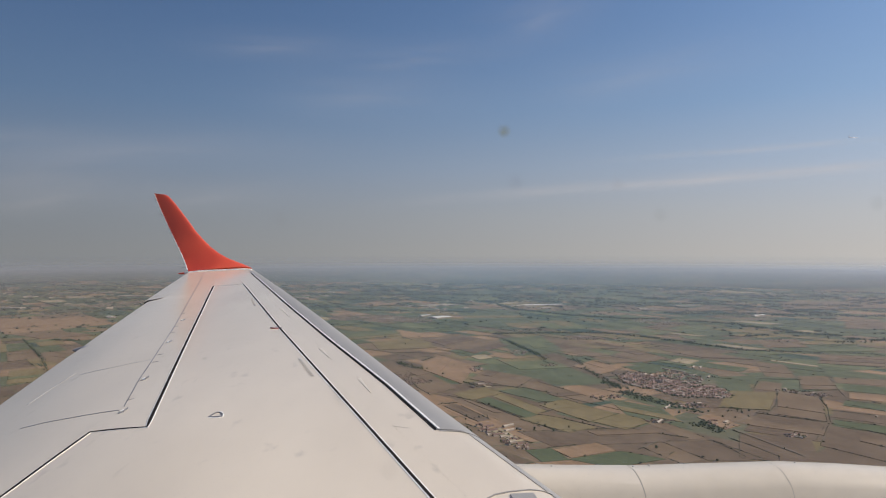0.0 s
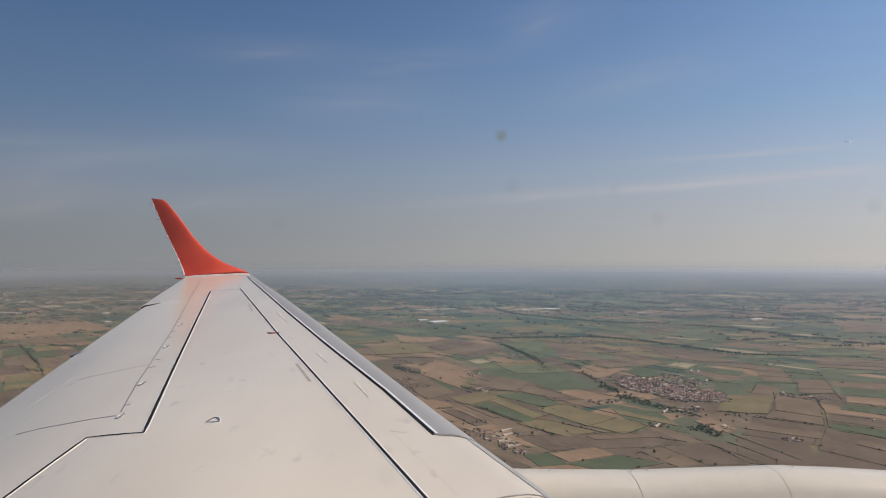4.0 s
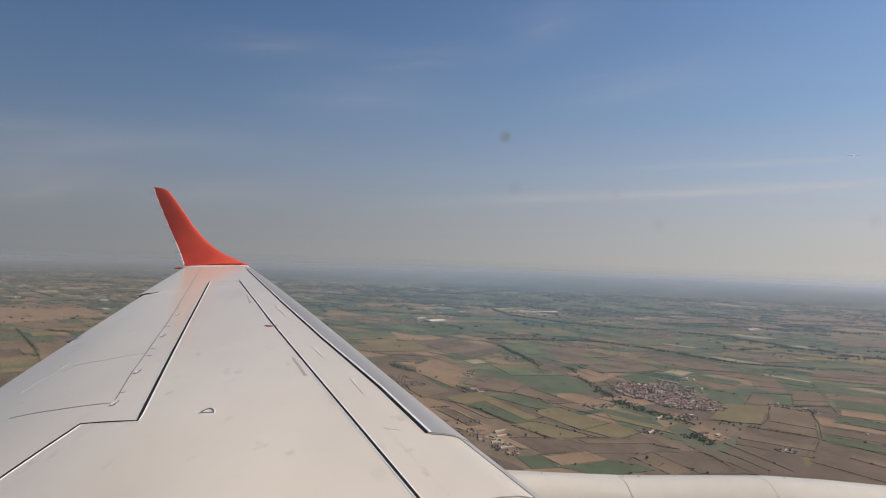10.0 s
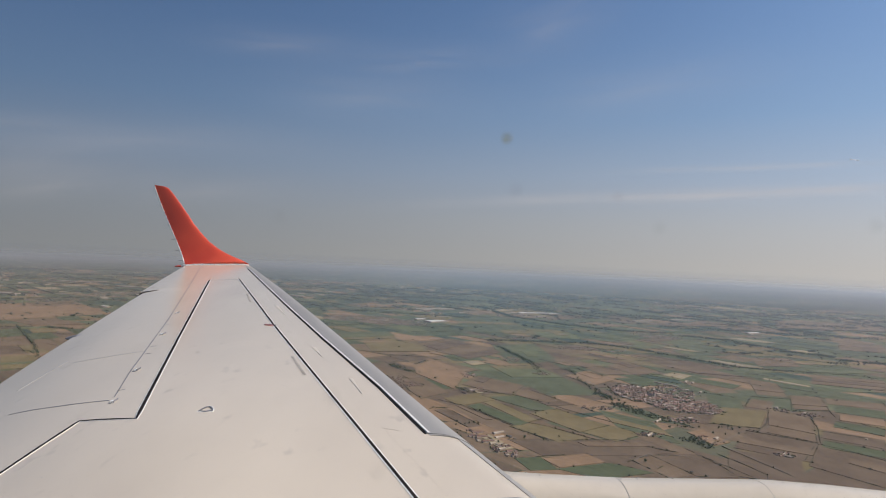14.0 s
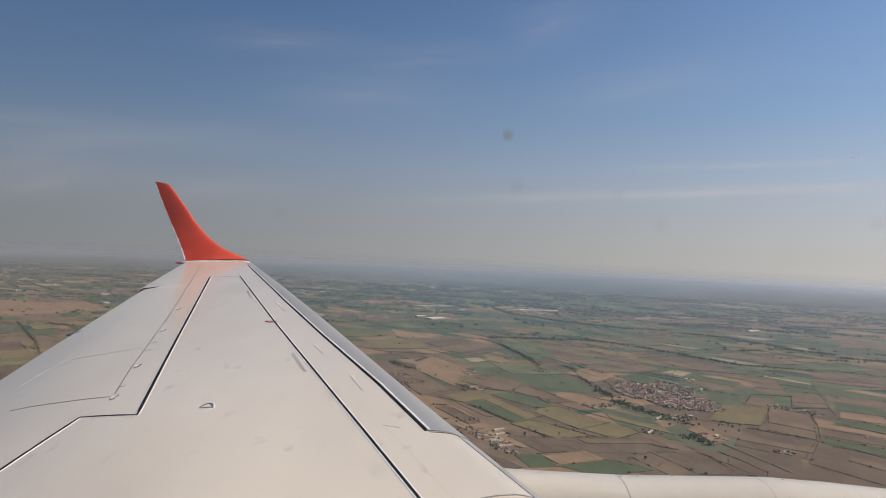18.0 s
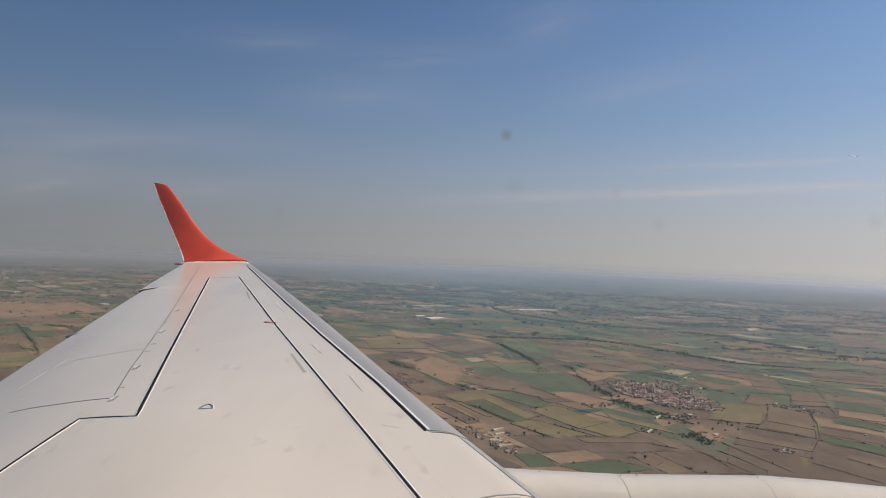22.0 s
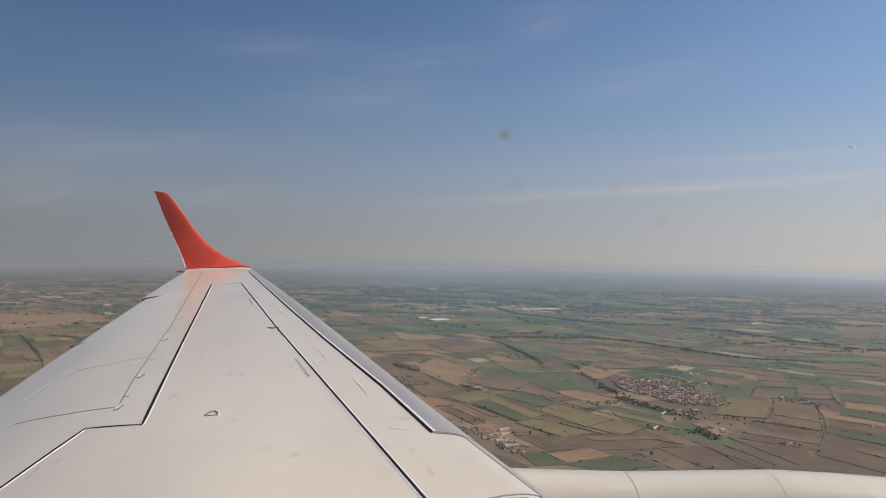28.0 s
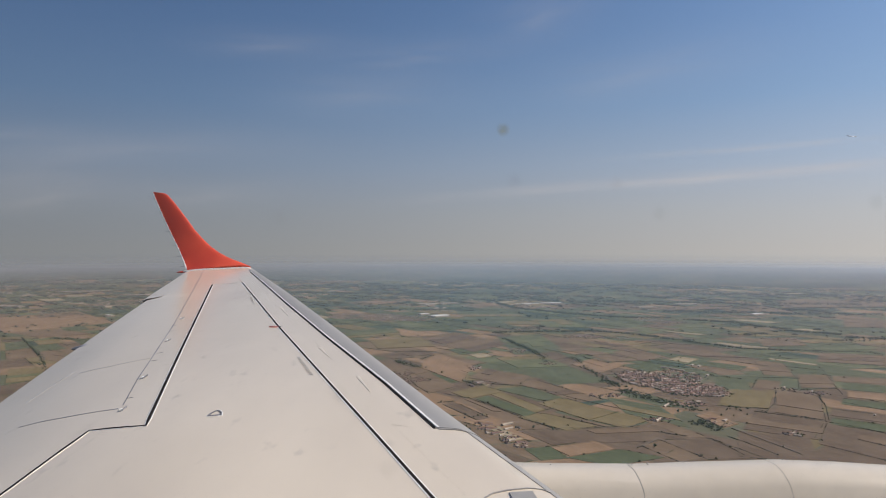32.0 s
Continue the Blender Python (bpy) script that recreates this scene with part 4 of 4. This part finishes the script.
# single trees in a row between two fields
def crown_mesh(seed):
    r, c = random.Random(seed), Clumps()
    for _ in range(16):
        a, h = r.uniform(0, 6.3), r.uniform(0.35, 1.0)
        w = 0.42 * math.sin(math.pi * min(h, 0.9)) + 0.1
        c.add(w * math.cos(a) * r.random(), w * math.sin(a) * r.random(), h, 0.2 * r.uniform(0.7, 1.3), 0.2, 0.2 * r.uniform(0.7, 1.2), a, r)
    return c.mesh("crown", TREE)


trunk_mesh = loft("trunk", [[(r * math.cos(a), r * math.sin(a), z) for a in span(0, 5.24, 6)] for z, r in ((0, 0.07), (0.2, 0.045), (0.55, 0.03))], TRUNK)
trees = []
for k in range(3):
    t = tagged(new("tree"), "lone dark green field tree with an uneven crown", "tree", "lone field trees")
    part("trunk", trunk_mesh, t)
    part("crown", crown_mesh(k), t)
    t.matrix_world = pose((60, 72, 128)[k], (465, 461, 421)[k], 0) @ Matrix.Diagonal((2.0, 2.0, 2.1, 1))
    trees.append(t)
for i in range(34):
    if i < 6:
        x, y = 15 + 3.2 * i, 492 + 2.0 * i + rng.uniform(-1, 1)
    elif i < 10:
        x, y = -2 + 3.0 * (i - 6), 545 + rng.uniform(-1.5, 1.5)
    elif i < 20:
        x, y = 22 + rng.uniform(-8, 26), 448 + rng.uniform(-24, 24)
    else:
        y = rng.uniform(390, 640)
        x = rng.uniform(0.05, 0.66) * y
    t = copy_thing(trees[i % 3], pose(x, y, 0, 0, 0, rng.uniform(0, 360)))
    s = rng.uniform(1.0, 1.8)
    t.scale = (s, s, s * rng.uniform(0.9, 1.2))


# ---- houses ----
def house_geometry(w, l, h, ridge):
    v = [(sx * w / 2, sy * l / 2, z) for z in (0, h) for sx, sy in ((-1, -1), (1, -1), (1, 1), (-1, 1))] + [(0, -l / 2, h + ridge * 0.94), (0, l / 2, h + ridge * 0.94)]
    walls = [(0, 1, 5, 4), (1, 2, 6, 5), (2, 3, 7, 6), (3, 0, 4, 7), (4, 5, 8), (6, 7, 9)]
    e = 0.12
    rv = []
    for dz in (0, 0.08):
        rv += [(-w / 2 - e, -l / 2 - e, h - e * 0.6 + dz), (w / 2 + e, -l / 2 - e, h - e * 0.6 + dz), (w / 2 + e, l / 2 + e, h - e * 0.6 + dz), (-w / 2 - e, l / 2 + e, h - e * 0.6 + dz),
               (0, -l / 2 - e, h + ridge + dz), (0, l / 2 + e, h + ridge + dz)]
    roof = [(6, 10, 11, 9), (7, 8, 11, 10), (0, 3, 5, 4), (1, 4, 5, 2), (0, 4, 10, 6), (4, 1, 7, 10), (3, 9, 11, 5), (5, 11, 8, 2), (0, 6, 9, 3), (1, 2, 8, 7)]
    return v, walls, rv, roof


class Town:
    def __init__(self):
        self.v, self.f, self.s = [], [], []

    def add(self, x, y, turn, w, l, h, ridge, pale=False):
        v, walls, rv, roof = house_geometry(w, l, h, ridge)
        c, s = math.cos(turn), math.sin(turn)
        for pts, faces, slot in ((v, walls, 0), (rv, roof, 2 if pale else 1)):
            n = len(self.v)
            self.v += [(px * c - py * s + x, px * s + py * c + y, pz) for px, py, pz in pts]
            self.f += [tuple(i + n for i in f) for f in faces]
            self.s += [slot] * len(faces)


rng = random.Random(31)
town = Town()
models = []
for k, (w, l, h, ridge, lab, pale) in enumerate(((1.3, 1.7, 0.75, 0.38, "cream village house with a clay tile roof", False), (1.15, 2.5, 0.7, 0.34, "long row house with a clay tile roof", False),
                                                 (1.5, 1.6, 1.05, 0.40, "two-storey rendered house with a clay roof", False), (1.6, 2.4, 0.75, 0.30, "pale house with a light sheet roof", True))):
    v, walls, rv, roof = house_geometry(w, l, h, ridge)
    hs = tagged(new("house"), lab, "house", "village houses")
    part("wall", mesh_from("wall", v, walls, [WALLS]), hs)
    part("roof", mesh_from("roof", rv, roof, [PALE_ROOF if pale else ROOFS]), hs)
    win = mesh_from("window", [(x, d, z) for d in (0, -0.03) for x, z in ((-0.11, 0), (0.11, 0), (0.11, 0.25), (-0.11, 0.25))],
                    [(0, 1, 2, 3), (7, 6, 5, 4), (0, 4, 5, 1), (1, 5, 6, 2), (2, 6, 7, 3), (3, 7, 4, 0)], [GLASSY])
    for wx in (-0.5, 0.5):
        part("window", win, hs).location = (wx * w * 0.55, -l / 2 - 0.005, 0.32)
    models.append(hs)
placed = []
for vi, (cx, cy, rx, ry, n) in enumerate(VILLAGES):
    tilt = AXIS + rng.uniform(-0.4, 0.4) if vi > 3 else AXIS + 0.06
    for i in range(n):
        for _ in range(14):
            a, r = rng.uniform(0, 6.3), math.sqrt(rng.random()) * rng.uniform(0.85, 1.0)
            x, y = cx + rx * r * math.cos(a), cy + ry * r * math.sin(a)
            u = (x * math.cos(tilt) + y * math.sin(tilt))
            street = abs(((u + 400) % 15.0) - 7.5)
            if street > 1.4 and (vi >= NEAR_VILLAGES or all((x - px) ** 2 + (y - py) ** 2 > 3.4 for px, py in placed[-900:])):
                break
        placed.append((x, y))
        turn = tilt + rng.choice((0, math.pi / 2)) + rng.uniform(-0.12, 0.12)
        if (vi < 4 and i < 26) or 3 < vi < 13:
            k = rng.choices(range(4), (5, 3.2, 2.8, 0.12))[0]
            t = copy_thing(models[k], pose(x, y, 0, 0, 0, math.degrees(turn)))
        else:
            big = rng.random() < 0.05
            town.add(x, y, turn, rng.uniform(1.1, 1.7) * (1.8 if big else 1), rng.uniform(1.4, 2.7) * (2.2 if big else 1), rng.uniform(0.6, 1.05), rng.uniform(0.3, 0.45), rng.random() < (0.5 if big else 0.12))
for k, hs in enumerate(models):
    hs.matrix_world = pose(196 + 7 * k, 572 + 6 * k, 0, 0, 0, -54 + 6 * k)
# far sheds and estates, pale specks towards the horizon
for i in range(1700):
    y = 1400 + 3000 * rng.random()
    x = rng.uniform(-0.78, 0.6) * y
    if noise.noise(Vector((x / 420.0, y / 420.0, 21.0))) + (0.22 if x < -0.35 * y else 0) < 0.08:
        continue
    k = rng.uniform(0.4, 1.15)
    town.add(x, y, AXIS + rng.choice((0, math.pi / 2)), 5 * k, rng.uniform(6, 16) * k, rng.uniform(1.4, 3.0), 0.6, rng.random() < 0.6)
tagged(new("distant_houses", mesh_from("distant_houses", town.v, town.f, [WALLS, ROOFS, PALE_ROOF], town.s)), "distant villages of cream houses with clay roofs and pale sheds", "houses", kind="stuff")


# church with a tower in the larger village
def block(w, l, h, z=0.0):
    return [(sx * w / 2, sy * l / 2, zz) for zz in (z, z + h) for sx, sy in ((-1, -1), (1, -1), (1, 1), (-1, 1))]


BOX = [(3, 2, 1, 0), (4, 5, 6, 7), (0, 1, 5, 4), (1, 2, 6, 5), (2, 3, 7, 6), (3, 0, 4, 7)]


def barn(x, y, turn, w, l, h, roof_mat, label, name="barn", ridge=0.5):
    v, walls, rv, roof = house_geometry(w, l, h, ridge)
    b = tagged(new(name), label, name.replace("_", " "))
    part("wall", mesh_from("wall", v, walls, [WALLS]), b)
    part("roof", mesh_from("roof", rv, roof, [roof_mat]), b)
    dv = block(w * 0.3, 0.06, h * 0.7)
    part("door", mesh_from("door", dv, BOX, [GLASSY]), b).location = (0, -l / 2 - 0.02, 0)
    b.matrix_world = pose(x, y, 0, 0, 0, turn)
    return b


FARM_BUILDINGS = [
    (43.4, 474.9, -50, 3.4, 11, 1.7, 1, "long farm hall with a pale sheet roof"),
    (43.2, 463.2, -50, 2.6, 9, 1.4, 1, "low pale-roofed cattle shed"),
    (29.4, 473.9, -62, 2.8, 10, 1.5, 0, "long clay-roofed barn beside the yard"),
    (31.5, 462.6, -62, 2.6, 10, 1.4, 0, "long barn with a faded clay roof"),
    (34.2, 451.9, -62, 2.4, 8, 1.4, 0, "farm building with a clay roof"),
    (25.9, 464.5, -62, 2.2, 8, 1.4, 0, "narrow barn with a clay roof"),
    (37.5, 447.0, -50, 2.0, 5, 1.2, 1, "small shed with a pale roof"),
    (42.6, 434.9, -55, 2.4, 6, 1.4, 1, "farm store with a pale roof"),
    (46.7, 429.4, -55, 2.2, 5, 1.4, 0, "small farm building with a clay roof"),
    (39.0, 429.4, 35, 2.0, 4, 1.5, 0, "old farmhouse with a clay roof"),
    (50.6, 465.9, 30, 1.6, 4, 1.2, 1, "open shed with a light roof"),
    (24.9, 477.7, 30, 2, 5, 1.4, 0, "farmhouse with a clay roof")]
VILLAGE_HALLS = [
    (32.9, 622.7, -60, 2.6, 9, 1.5, 1, "pale-roofed hall of a roadside farm"),
    (24.3, 608.0, 30, 2.2, 8, 1.3, 0, "clay-roofed barn of a roadside farm"),
    (39.3, 629.4, -60, 2, 6, 1.3, 0, "small barn with a clay roof"),
    (170.5, 532.7, -35, 2.4, 14, 1.6, 1, "long white-roofed hall at the village edge"),
    (150.6, 487.7, -35, 2.2, 12, 1.5, 1, "long pale-roofed shed below the village"),
    (223.0, 701.9, 40, 2.6, 9, 1.6, 1, "pale-roofed workshop above the village"),
    (229.1, 694.3, 40, 2.6, 9, 1.6, 1, "pale-roofed workshop in a row"),
    (233.8, 686.5, 40, 2.6, 9, 1.6, 1, "pale-roofed workshop in a row"),
    (255.9, 716.3, -30, 3, 10, 1.6, 1, "white-roofed hall above the village"),
    (261.1, 711.3, -30, 3, 9, 1.6, 1, "white-roofed hall beside another"),
    (250.0, 659.4, -30, 2.6, 9, 1.6, 1, "pale hall beside a green field")]
LONE_BARNS = [
    (227.2, 451.7, -40, 2.6, 6, 1.5, 1, "white-roofed barn of a lone farm"),
    (227.0, 445.4, 50, 2, 5, 1.4, 1, "pale shed of a lone farm"),
    (294.2, 600.9, -30, 2.4, 7, 1.5, 1, "white shed of a hamlet"),
    (308.6, 582.5, -30, 2.4, 8, 1.5, 1, "pale-roofed barn of a hamlet"),
    (310.8, 501.5, -40, 1.8, 4, 1.3, 1, "small white shed in a field"),
    (439.8, 808.2, -30, 2.4, 8, 1.6, 1, "pale shed beside a tree line")]
for x, y, turn, w, l, h, pale, lab in FARM_BUILDINGS + VILLAGE_HALLS + LONE_BARNS:
    barn(x, y, turn, w * 0.7, l * 0.85, h * 0.6, PALE_ROOF if pale else ROOFS, lab)
# the farm's smaller houses and sheds
for i in range(44):
    k = rng.random()
    x, y = 22 + 28 * k + rng.uniform(-4, 4), 476 - 52 * k + rng.uniform(-9, 9)
    if any(math.hypot(x - row[0], y - row[1]) < 2.4 for row in FARM_BUILDINGS):
        continue
    copy_thing(models[rng.choices(range(4), (4, 4, 1.5, 2))[0]], pose(x, y, 0, 0, 0, -55 + rng.choice((0, 90)) + rng.uniform(-6, 6)))
for x, y, turn, w, l, lab in ((-8, 1236, -50, 26, 34, "large white-roofed warehouse beside a distant town"), (-36, 1268, -50, 12, 20, "white-roofed hall beside the warehouse"),
                              (213, 1518, -72, 14, 92, "very long pale-roofed warehouse on the plain"), (-12, 1514, -68, 14, 90, "long pale-roofed warehouse by a wood"),
                              (411, 1420, -70, 12, 36, "pale-roofed shed on the far plain"), (573, 1272, -60, 10, 30, "white shed far off on the plain"),
                              (-1019, 1927, 80, 20, 120, "long pale-roofed industrial shed far off"), (-960, 1960, 80, 20, 70, "pale-roofed industrial shed far off"),
                              (-800, 1804, 75, 24, 90, "broad pale-roofed industrial hall far off"), (-905, 1440, 80, 20, 70, "pale-roofed industrial hall on the plain"),
                              (-596, 1242, 60, 8, 16, "small white-roofed hall beside bare fields"), (-380, 1750, 70, 16, 80, "long pale-roofed shed far off"), (520, 1500, 100, 14, 50, "pale-roofed shed far off")):
    barn(x, y, turn, w * 0.85, l, 2.4, WHITE_ROOF if "white" in lab or "very long" in lab else PALE_ROOF, lab, "warehouse", 0.5)
church = tagged(new("church"), "village church with a square bell tower", "church")
v, walls, rv, roof = house_geometry(4, 8, 2.6, 1.2)
part("wall", mesh_from("wall", v, walls, [WALLS]), church)
part("roof", mesh_from("roof", rv, roof, [ROOFS]), church)
tower = part("tower", mesh_from("tower", block(1.3, 1.3, 4.2), BOX, [WALLS]), church)
tower.location = (2.9, -3, 0)
spire = part("tower_roof", mesh_from("tower_roof", [(-0.9, -0.9, 0), (0.9, -0.9, 0), (0.9, 0.9, 0), (-0.9, 0.9, 0), (0, 0, 1.2)], [(3, 2, 1, 0), (0, 1, 4), (1, 2, 4), (2, 3, 4), (3, 0, 4)], [ROOFS]), church)
spire.location = (2.9, -3, 4.2)
church.matrix_world = pose(196, 632, 0, 0, 0, -40)

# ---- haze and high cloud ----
# one sloping sheet over the plain, distance haze painted into its opacity and tint
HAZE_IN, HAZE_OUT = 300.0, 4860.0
haze_mat, hnt, hmx = clear("painted_haze", (0.46, 0.49, 0.53), rough=1.0)
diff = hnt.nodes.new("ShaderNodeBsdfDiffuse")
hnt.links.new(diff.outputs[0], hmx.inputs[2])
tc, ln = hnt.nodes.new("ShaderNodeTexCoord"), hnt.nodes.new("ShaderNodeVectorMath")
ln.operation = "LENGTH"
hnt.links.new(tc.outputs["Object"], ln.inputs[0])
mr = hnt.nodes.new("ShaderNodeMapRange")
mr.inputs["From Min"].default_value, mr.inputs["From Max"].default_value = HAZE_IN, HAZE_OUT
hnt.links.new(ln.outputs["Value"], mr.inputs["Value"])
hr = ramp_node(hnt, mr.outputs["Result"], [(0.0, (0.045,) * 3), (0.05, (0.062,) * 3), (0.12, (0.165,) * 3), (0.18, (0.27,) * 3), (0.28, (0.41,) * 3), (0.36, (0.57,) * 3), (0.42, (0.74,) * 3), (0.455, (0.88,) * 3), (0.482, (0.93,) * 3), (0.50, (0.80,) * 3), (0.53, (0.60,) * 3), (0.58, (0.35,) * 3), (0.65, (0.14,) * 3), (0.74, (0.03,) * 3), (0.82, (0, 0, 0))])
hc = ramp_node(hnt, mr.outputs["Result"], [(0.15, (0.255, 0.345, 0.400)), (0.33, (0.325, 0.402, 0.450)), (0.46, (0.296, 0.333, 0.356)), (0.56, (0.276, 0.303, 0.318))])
# haze light painted by side: greyer away from the sun, brighter towards it
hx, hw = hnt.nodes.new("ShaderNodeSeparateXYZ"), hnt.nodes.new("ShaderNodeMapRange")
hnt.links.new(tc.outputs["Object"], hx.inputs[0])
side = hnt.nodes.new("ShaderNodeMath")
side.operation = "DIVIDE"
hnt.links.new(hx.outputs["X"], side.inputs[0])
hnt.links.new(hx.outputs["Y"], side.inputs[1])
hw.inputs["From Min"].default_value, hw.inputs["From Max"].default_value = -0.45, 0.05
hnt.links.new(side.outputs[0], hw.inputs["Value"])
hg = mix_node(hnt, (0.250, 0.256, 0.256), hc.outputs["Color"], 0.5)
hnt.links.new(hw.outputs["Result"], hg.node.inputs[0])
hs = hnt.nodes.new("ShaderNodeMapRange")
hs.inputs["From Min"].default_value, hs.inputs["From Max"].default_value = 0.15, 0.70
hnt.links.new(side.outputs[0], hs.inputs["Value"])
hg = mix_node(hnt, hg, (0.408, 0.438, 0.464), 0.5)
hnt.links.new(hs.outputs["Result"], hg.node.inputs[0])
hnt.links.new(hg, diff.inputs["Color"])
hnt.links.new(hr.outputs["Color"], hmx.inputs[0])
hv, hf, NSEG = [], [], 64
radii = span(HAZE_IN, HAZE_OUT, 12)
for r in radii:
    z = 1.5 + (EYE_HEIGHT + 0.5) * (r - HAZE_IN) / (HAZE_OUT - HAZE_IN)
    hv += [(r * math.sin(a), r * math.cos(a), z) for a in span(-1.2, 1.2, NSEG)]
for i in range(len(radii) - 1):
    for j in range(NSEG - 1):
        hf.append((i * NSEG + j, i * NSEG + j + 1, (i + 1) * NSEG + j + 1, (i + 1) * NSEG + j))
haze = tagged(new("haze_sheet", mesh_from("haze_sheet", hv, hf, [haze_mat], smooth=True)), "sloping see-through sheet painted as haze over the distant plain", "haze", kind="structure")
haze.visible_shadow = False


# thin high cloud: soft streaks far beyond the plain, glowing in place of sunlight
def streak_material(name, strength, scale, stretch):
    m, nt, mx = clear(name, (0.9, 0.9, 0.9))
    tl = nt.nodes.new("ShaderNodeEmission")
    tl.inputs["Color"].default_value, tl.inputs["Strength"].default_value = (0.92, 0.85, 0.84, 1), 0.64
    nt.links.new(tl.outputs[0], mx.inputs[2])
    tc, sp = nt.nodes.new("ShaderNodeTexCoord"), nt.nodes.new("ShaderNodeVectorMath")
    gr = nt.nodes.new("ShaderNodeTexGradient")
    gr.gradient_type = "QUADRATIC_SPHERE"
    nt.links.new(tc.outputs["Object"], gr.inputs["Vector"])
    n = noise_node(nt, scale, 6, stretch=stretch)
    mul = nt.nodes.new("ShaderNodeMath")
    mul.operation = "MULTIPLY"
    nt.links.new(gr.outputs["Fac"], mul.inputs[0])
    nt.links.new(ramp_node(nt, n.outputs["Fac"], [(0.28, (strength * 0.15,) * 3), (0.7, (strength,) * 3)]).outputs["Color"], mul.inputs[1])
    nt.links.new(mul.outputs[0], mx.inputs[0])
    return m


CONTRAIL = streak_material("contrail_glow", 0.66, 2.0, (3.0, 1, 0.6))
FAINT_TRAIL = streak_material("faint_contrail_glow", 0.4, 2.0, (3.0, 1, 0.6))
CIRRUS = streak_material("cirrus_glow", 0.165, 1.6, (1.0, 1, 2.0))
rim = [(math.cos(a), 0, math.sin(a)) for a in span(0, 2 * math.pi * 47 / 48, 48)]
CONTRAIL_MESH = mesh_from("contrail", rim, [tuple(range(48))], [CONTRAIL])
FAINT_TRAIL_MESH = mesh_from("faint_contrail", rim, [tuple(range(48))], [FAINT_TRAIL])
CIRRUS_MESH = mesh_from("cirrus_cloud", rim, [tuple(range(48))], [CIRRUS])
FAR_Y = 4300.0


def in_sky(across, up, half_across, half_up, lean, me, name, label, category):
    """A streak in the sky; across and up as slopes from straight out of the window."""
    ob = tagged(new(name, me), label, category, kind="structure")
    ob.matrix_world = AIRPLANE @ Matrix.Translation((across * FAR_Y, FAR_Y, up * FAR_Y)) @ pose(0, 0, 0, 0, lean, 0) @ Matrix.Diagonal((half_across * FAR_Y, 1, half_up * FAR_Y, 1))
    return ob


in_sky(0.40, 0.083, 0.66, 0.016, -1.8, CONTRAIL_MESH, "contrail", "long faded white contrail low in the sky", "contrail")
in_sky(0.46, 0.122, 0.34, 0.010, -1.8, FAINT_TRAIL_MESH, "contrail", "faint spread contrail above another", "contrail")
for across, up, ha, hu, lean in ((-0.03, 0.275, 0.18, 0.035, -3), (-0.10, 0.225, 0.26, 0.05, 4), (-0.58, 0.135, 0.26, 0.07, 2), (-0.42, 0.165, 0.36, 0.035, 2),
                                 (0.16, 0.33, 0.16, 0.06, -20), (-0.33, 0.09, 0.2, 0.03, 0), (-0.55, 0.10, 0.22, 0.03, -4), (-0.60, 0.19, 0.2, 0.025, 6), (-0.22, 0.30, 0.2, 0.03, 5), (0.30, 0.24, 0.3, 0.05, -8)):
    in_sky(across, up, ha * 1.1, hu * 1.35, lean, CIRRUS_MESH, "cirrus_cloud", "thin white wisp of cirrus cloud", "cloud")

# a far airliner drawing no trail
jet = tagged(new("distant_airliner"), "tiny white airliner far off in the sky", "airplane")
SKY_WHITE = surface("sunlit_white", (0.85, 0.85, 0.85), (0.9, 0.9, 0.9), 1, 5, 0.4)
part("fuselage", loft("fuselage", [[(x, 0.9 * r * math.cos(a), 0.9 * r * math.sin(a)) for a in span(0, 5.5, 8)] for x, r in ((-11, 0.1), (-8, 0.7), (-3, 1), (6, 1), (9, 0.7), (10.5, 0.1))], SKY_WHITE), jet)
for side in (1, -1):
    part("wing", loft("wing", [[(x + 2.2, side * y, 0.2), (x - 1.6, side * y, 0.2), (x - 1.6, side * y, 0.0), (x + 2.2, side * y, 0.0)] for x, y in ((0, 0.6), (-4.5, 10))], SKY_WHITE), jet)
part("tail_fin", loft("tail_fin", [[(x, 0.12, z), (x - w, 0.12, z), (x - w, -0.12, z), (x, -0.12, z)] for x, z, w in ((-7.5, 0.5, 2.6), (-9.5, 2.4, 1.2))], SKY_WHITE), jet)
jet.matrix_world = AIRPLANE @ Matrix.Translation((0.594 * 1500, 1500, 0.132 * 1500)) @ pose(0, 0, 0, 18, 3, 4) @ Matrix.Diagonal((1.05, 1.05, 1.05, 1))
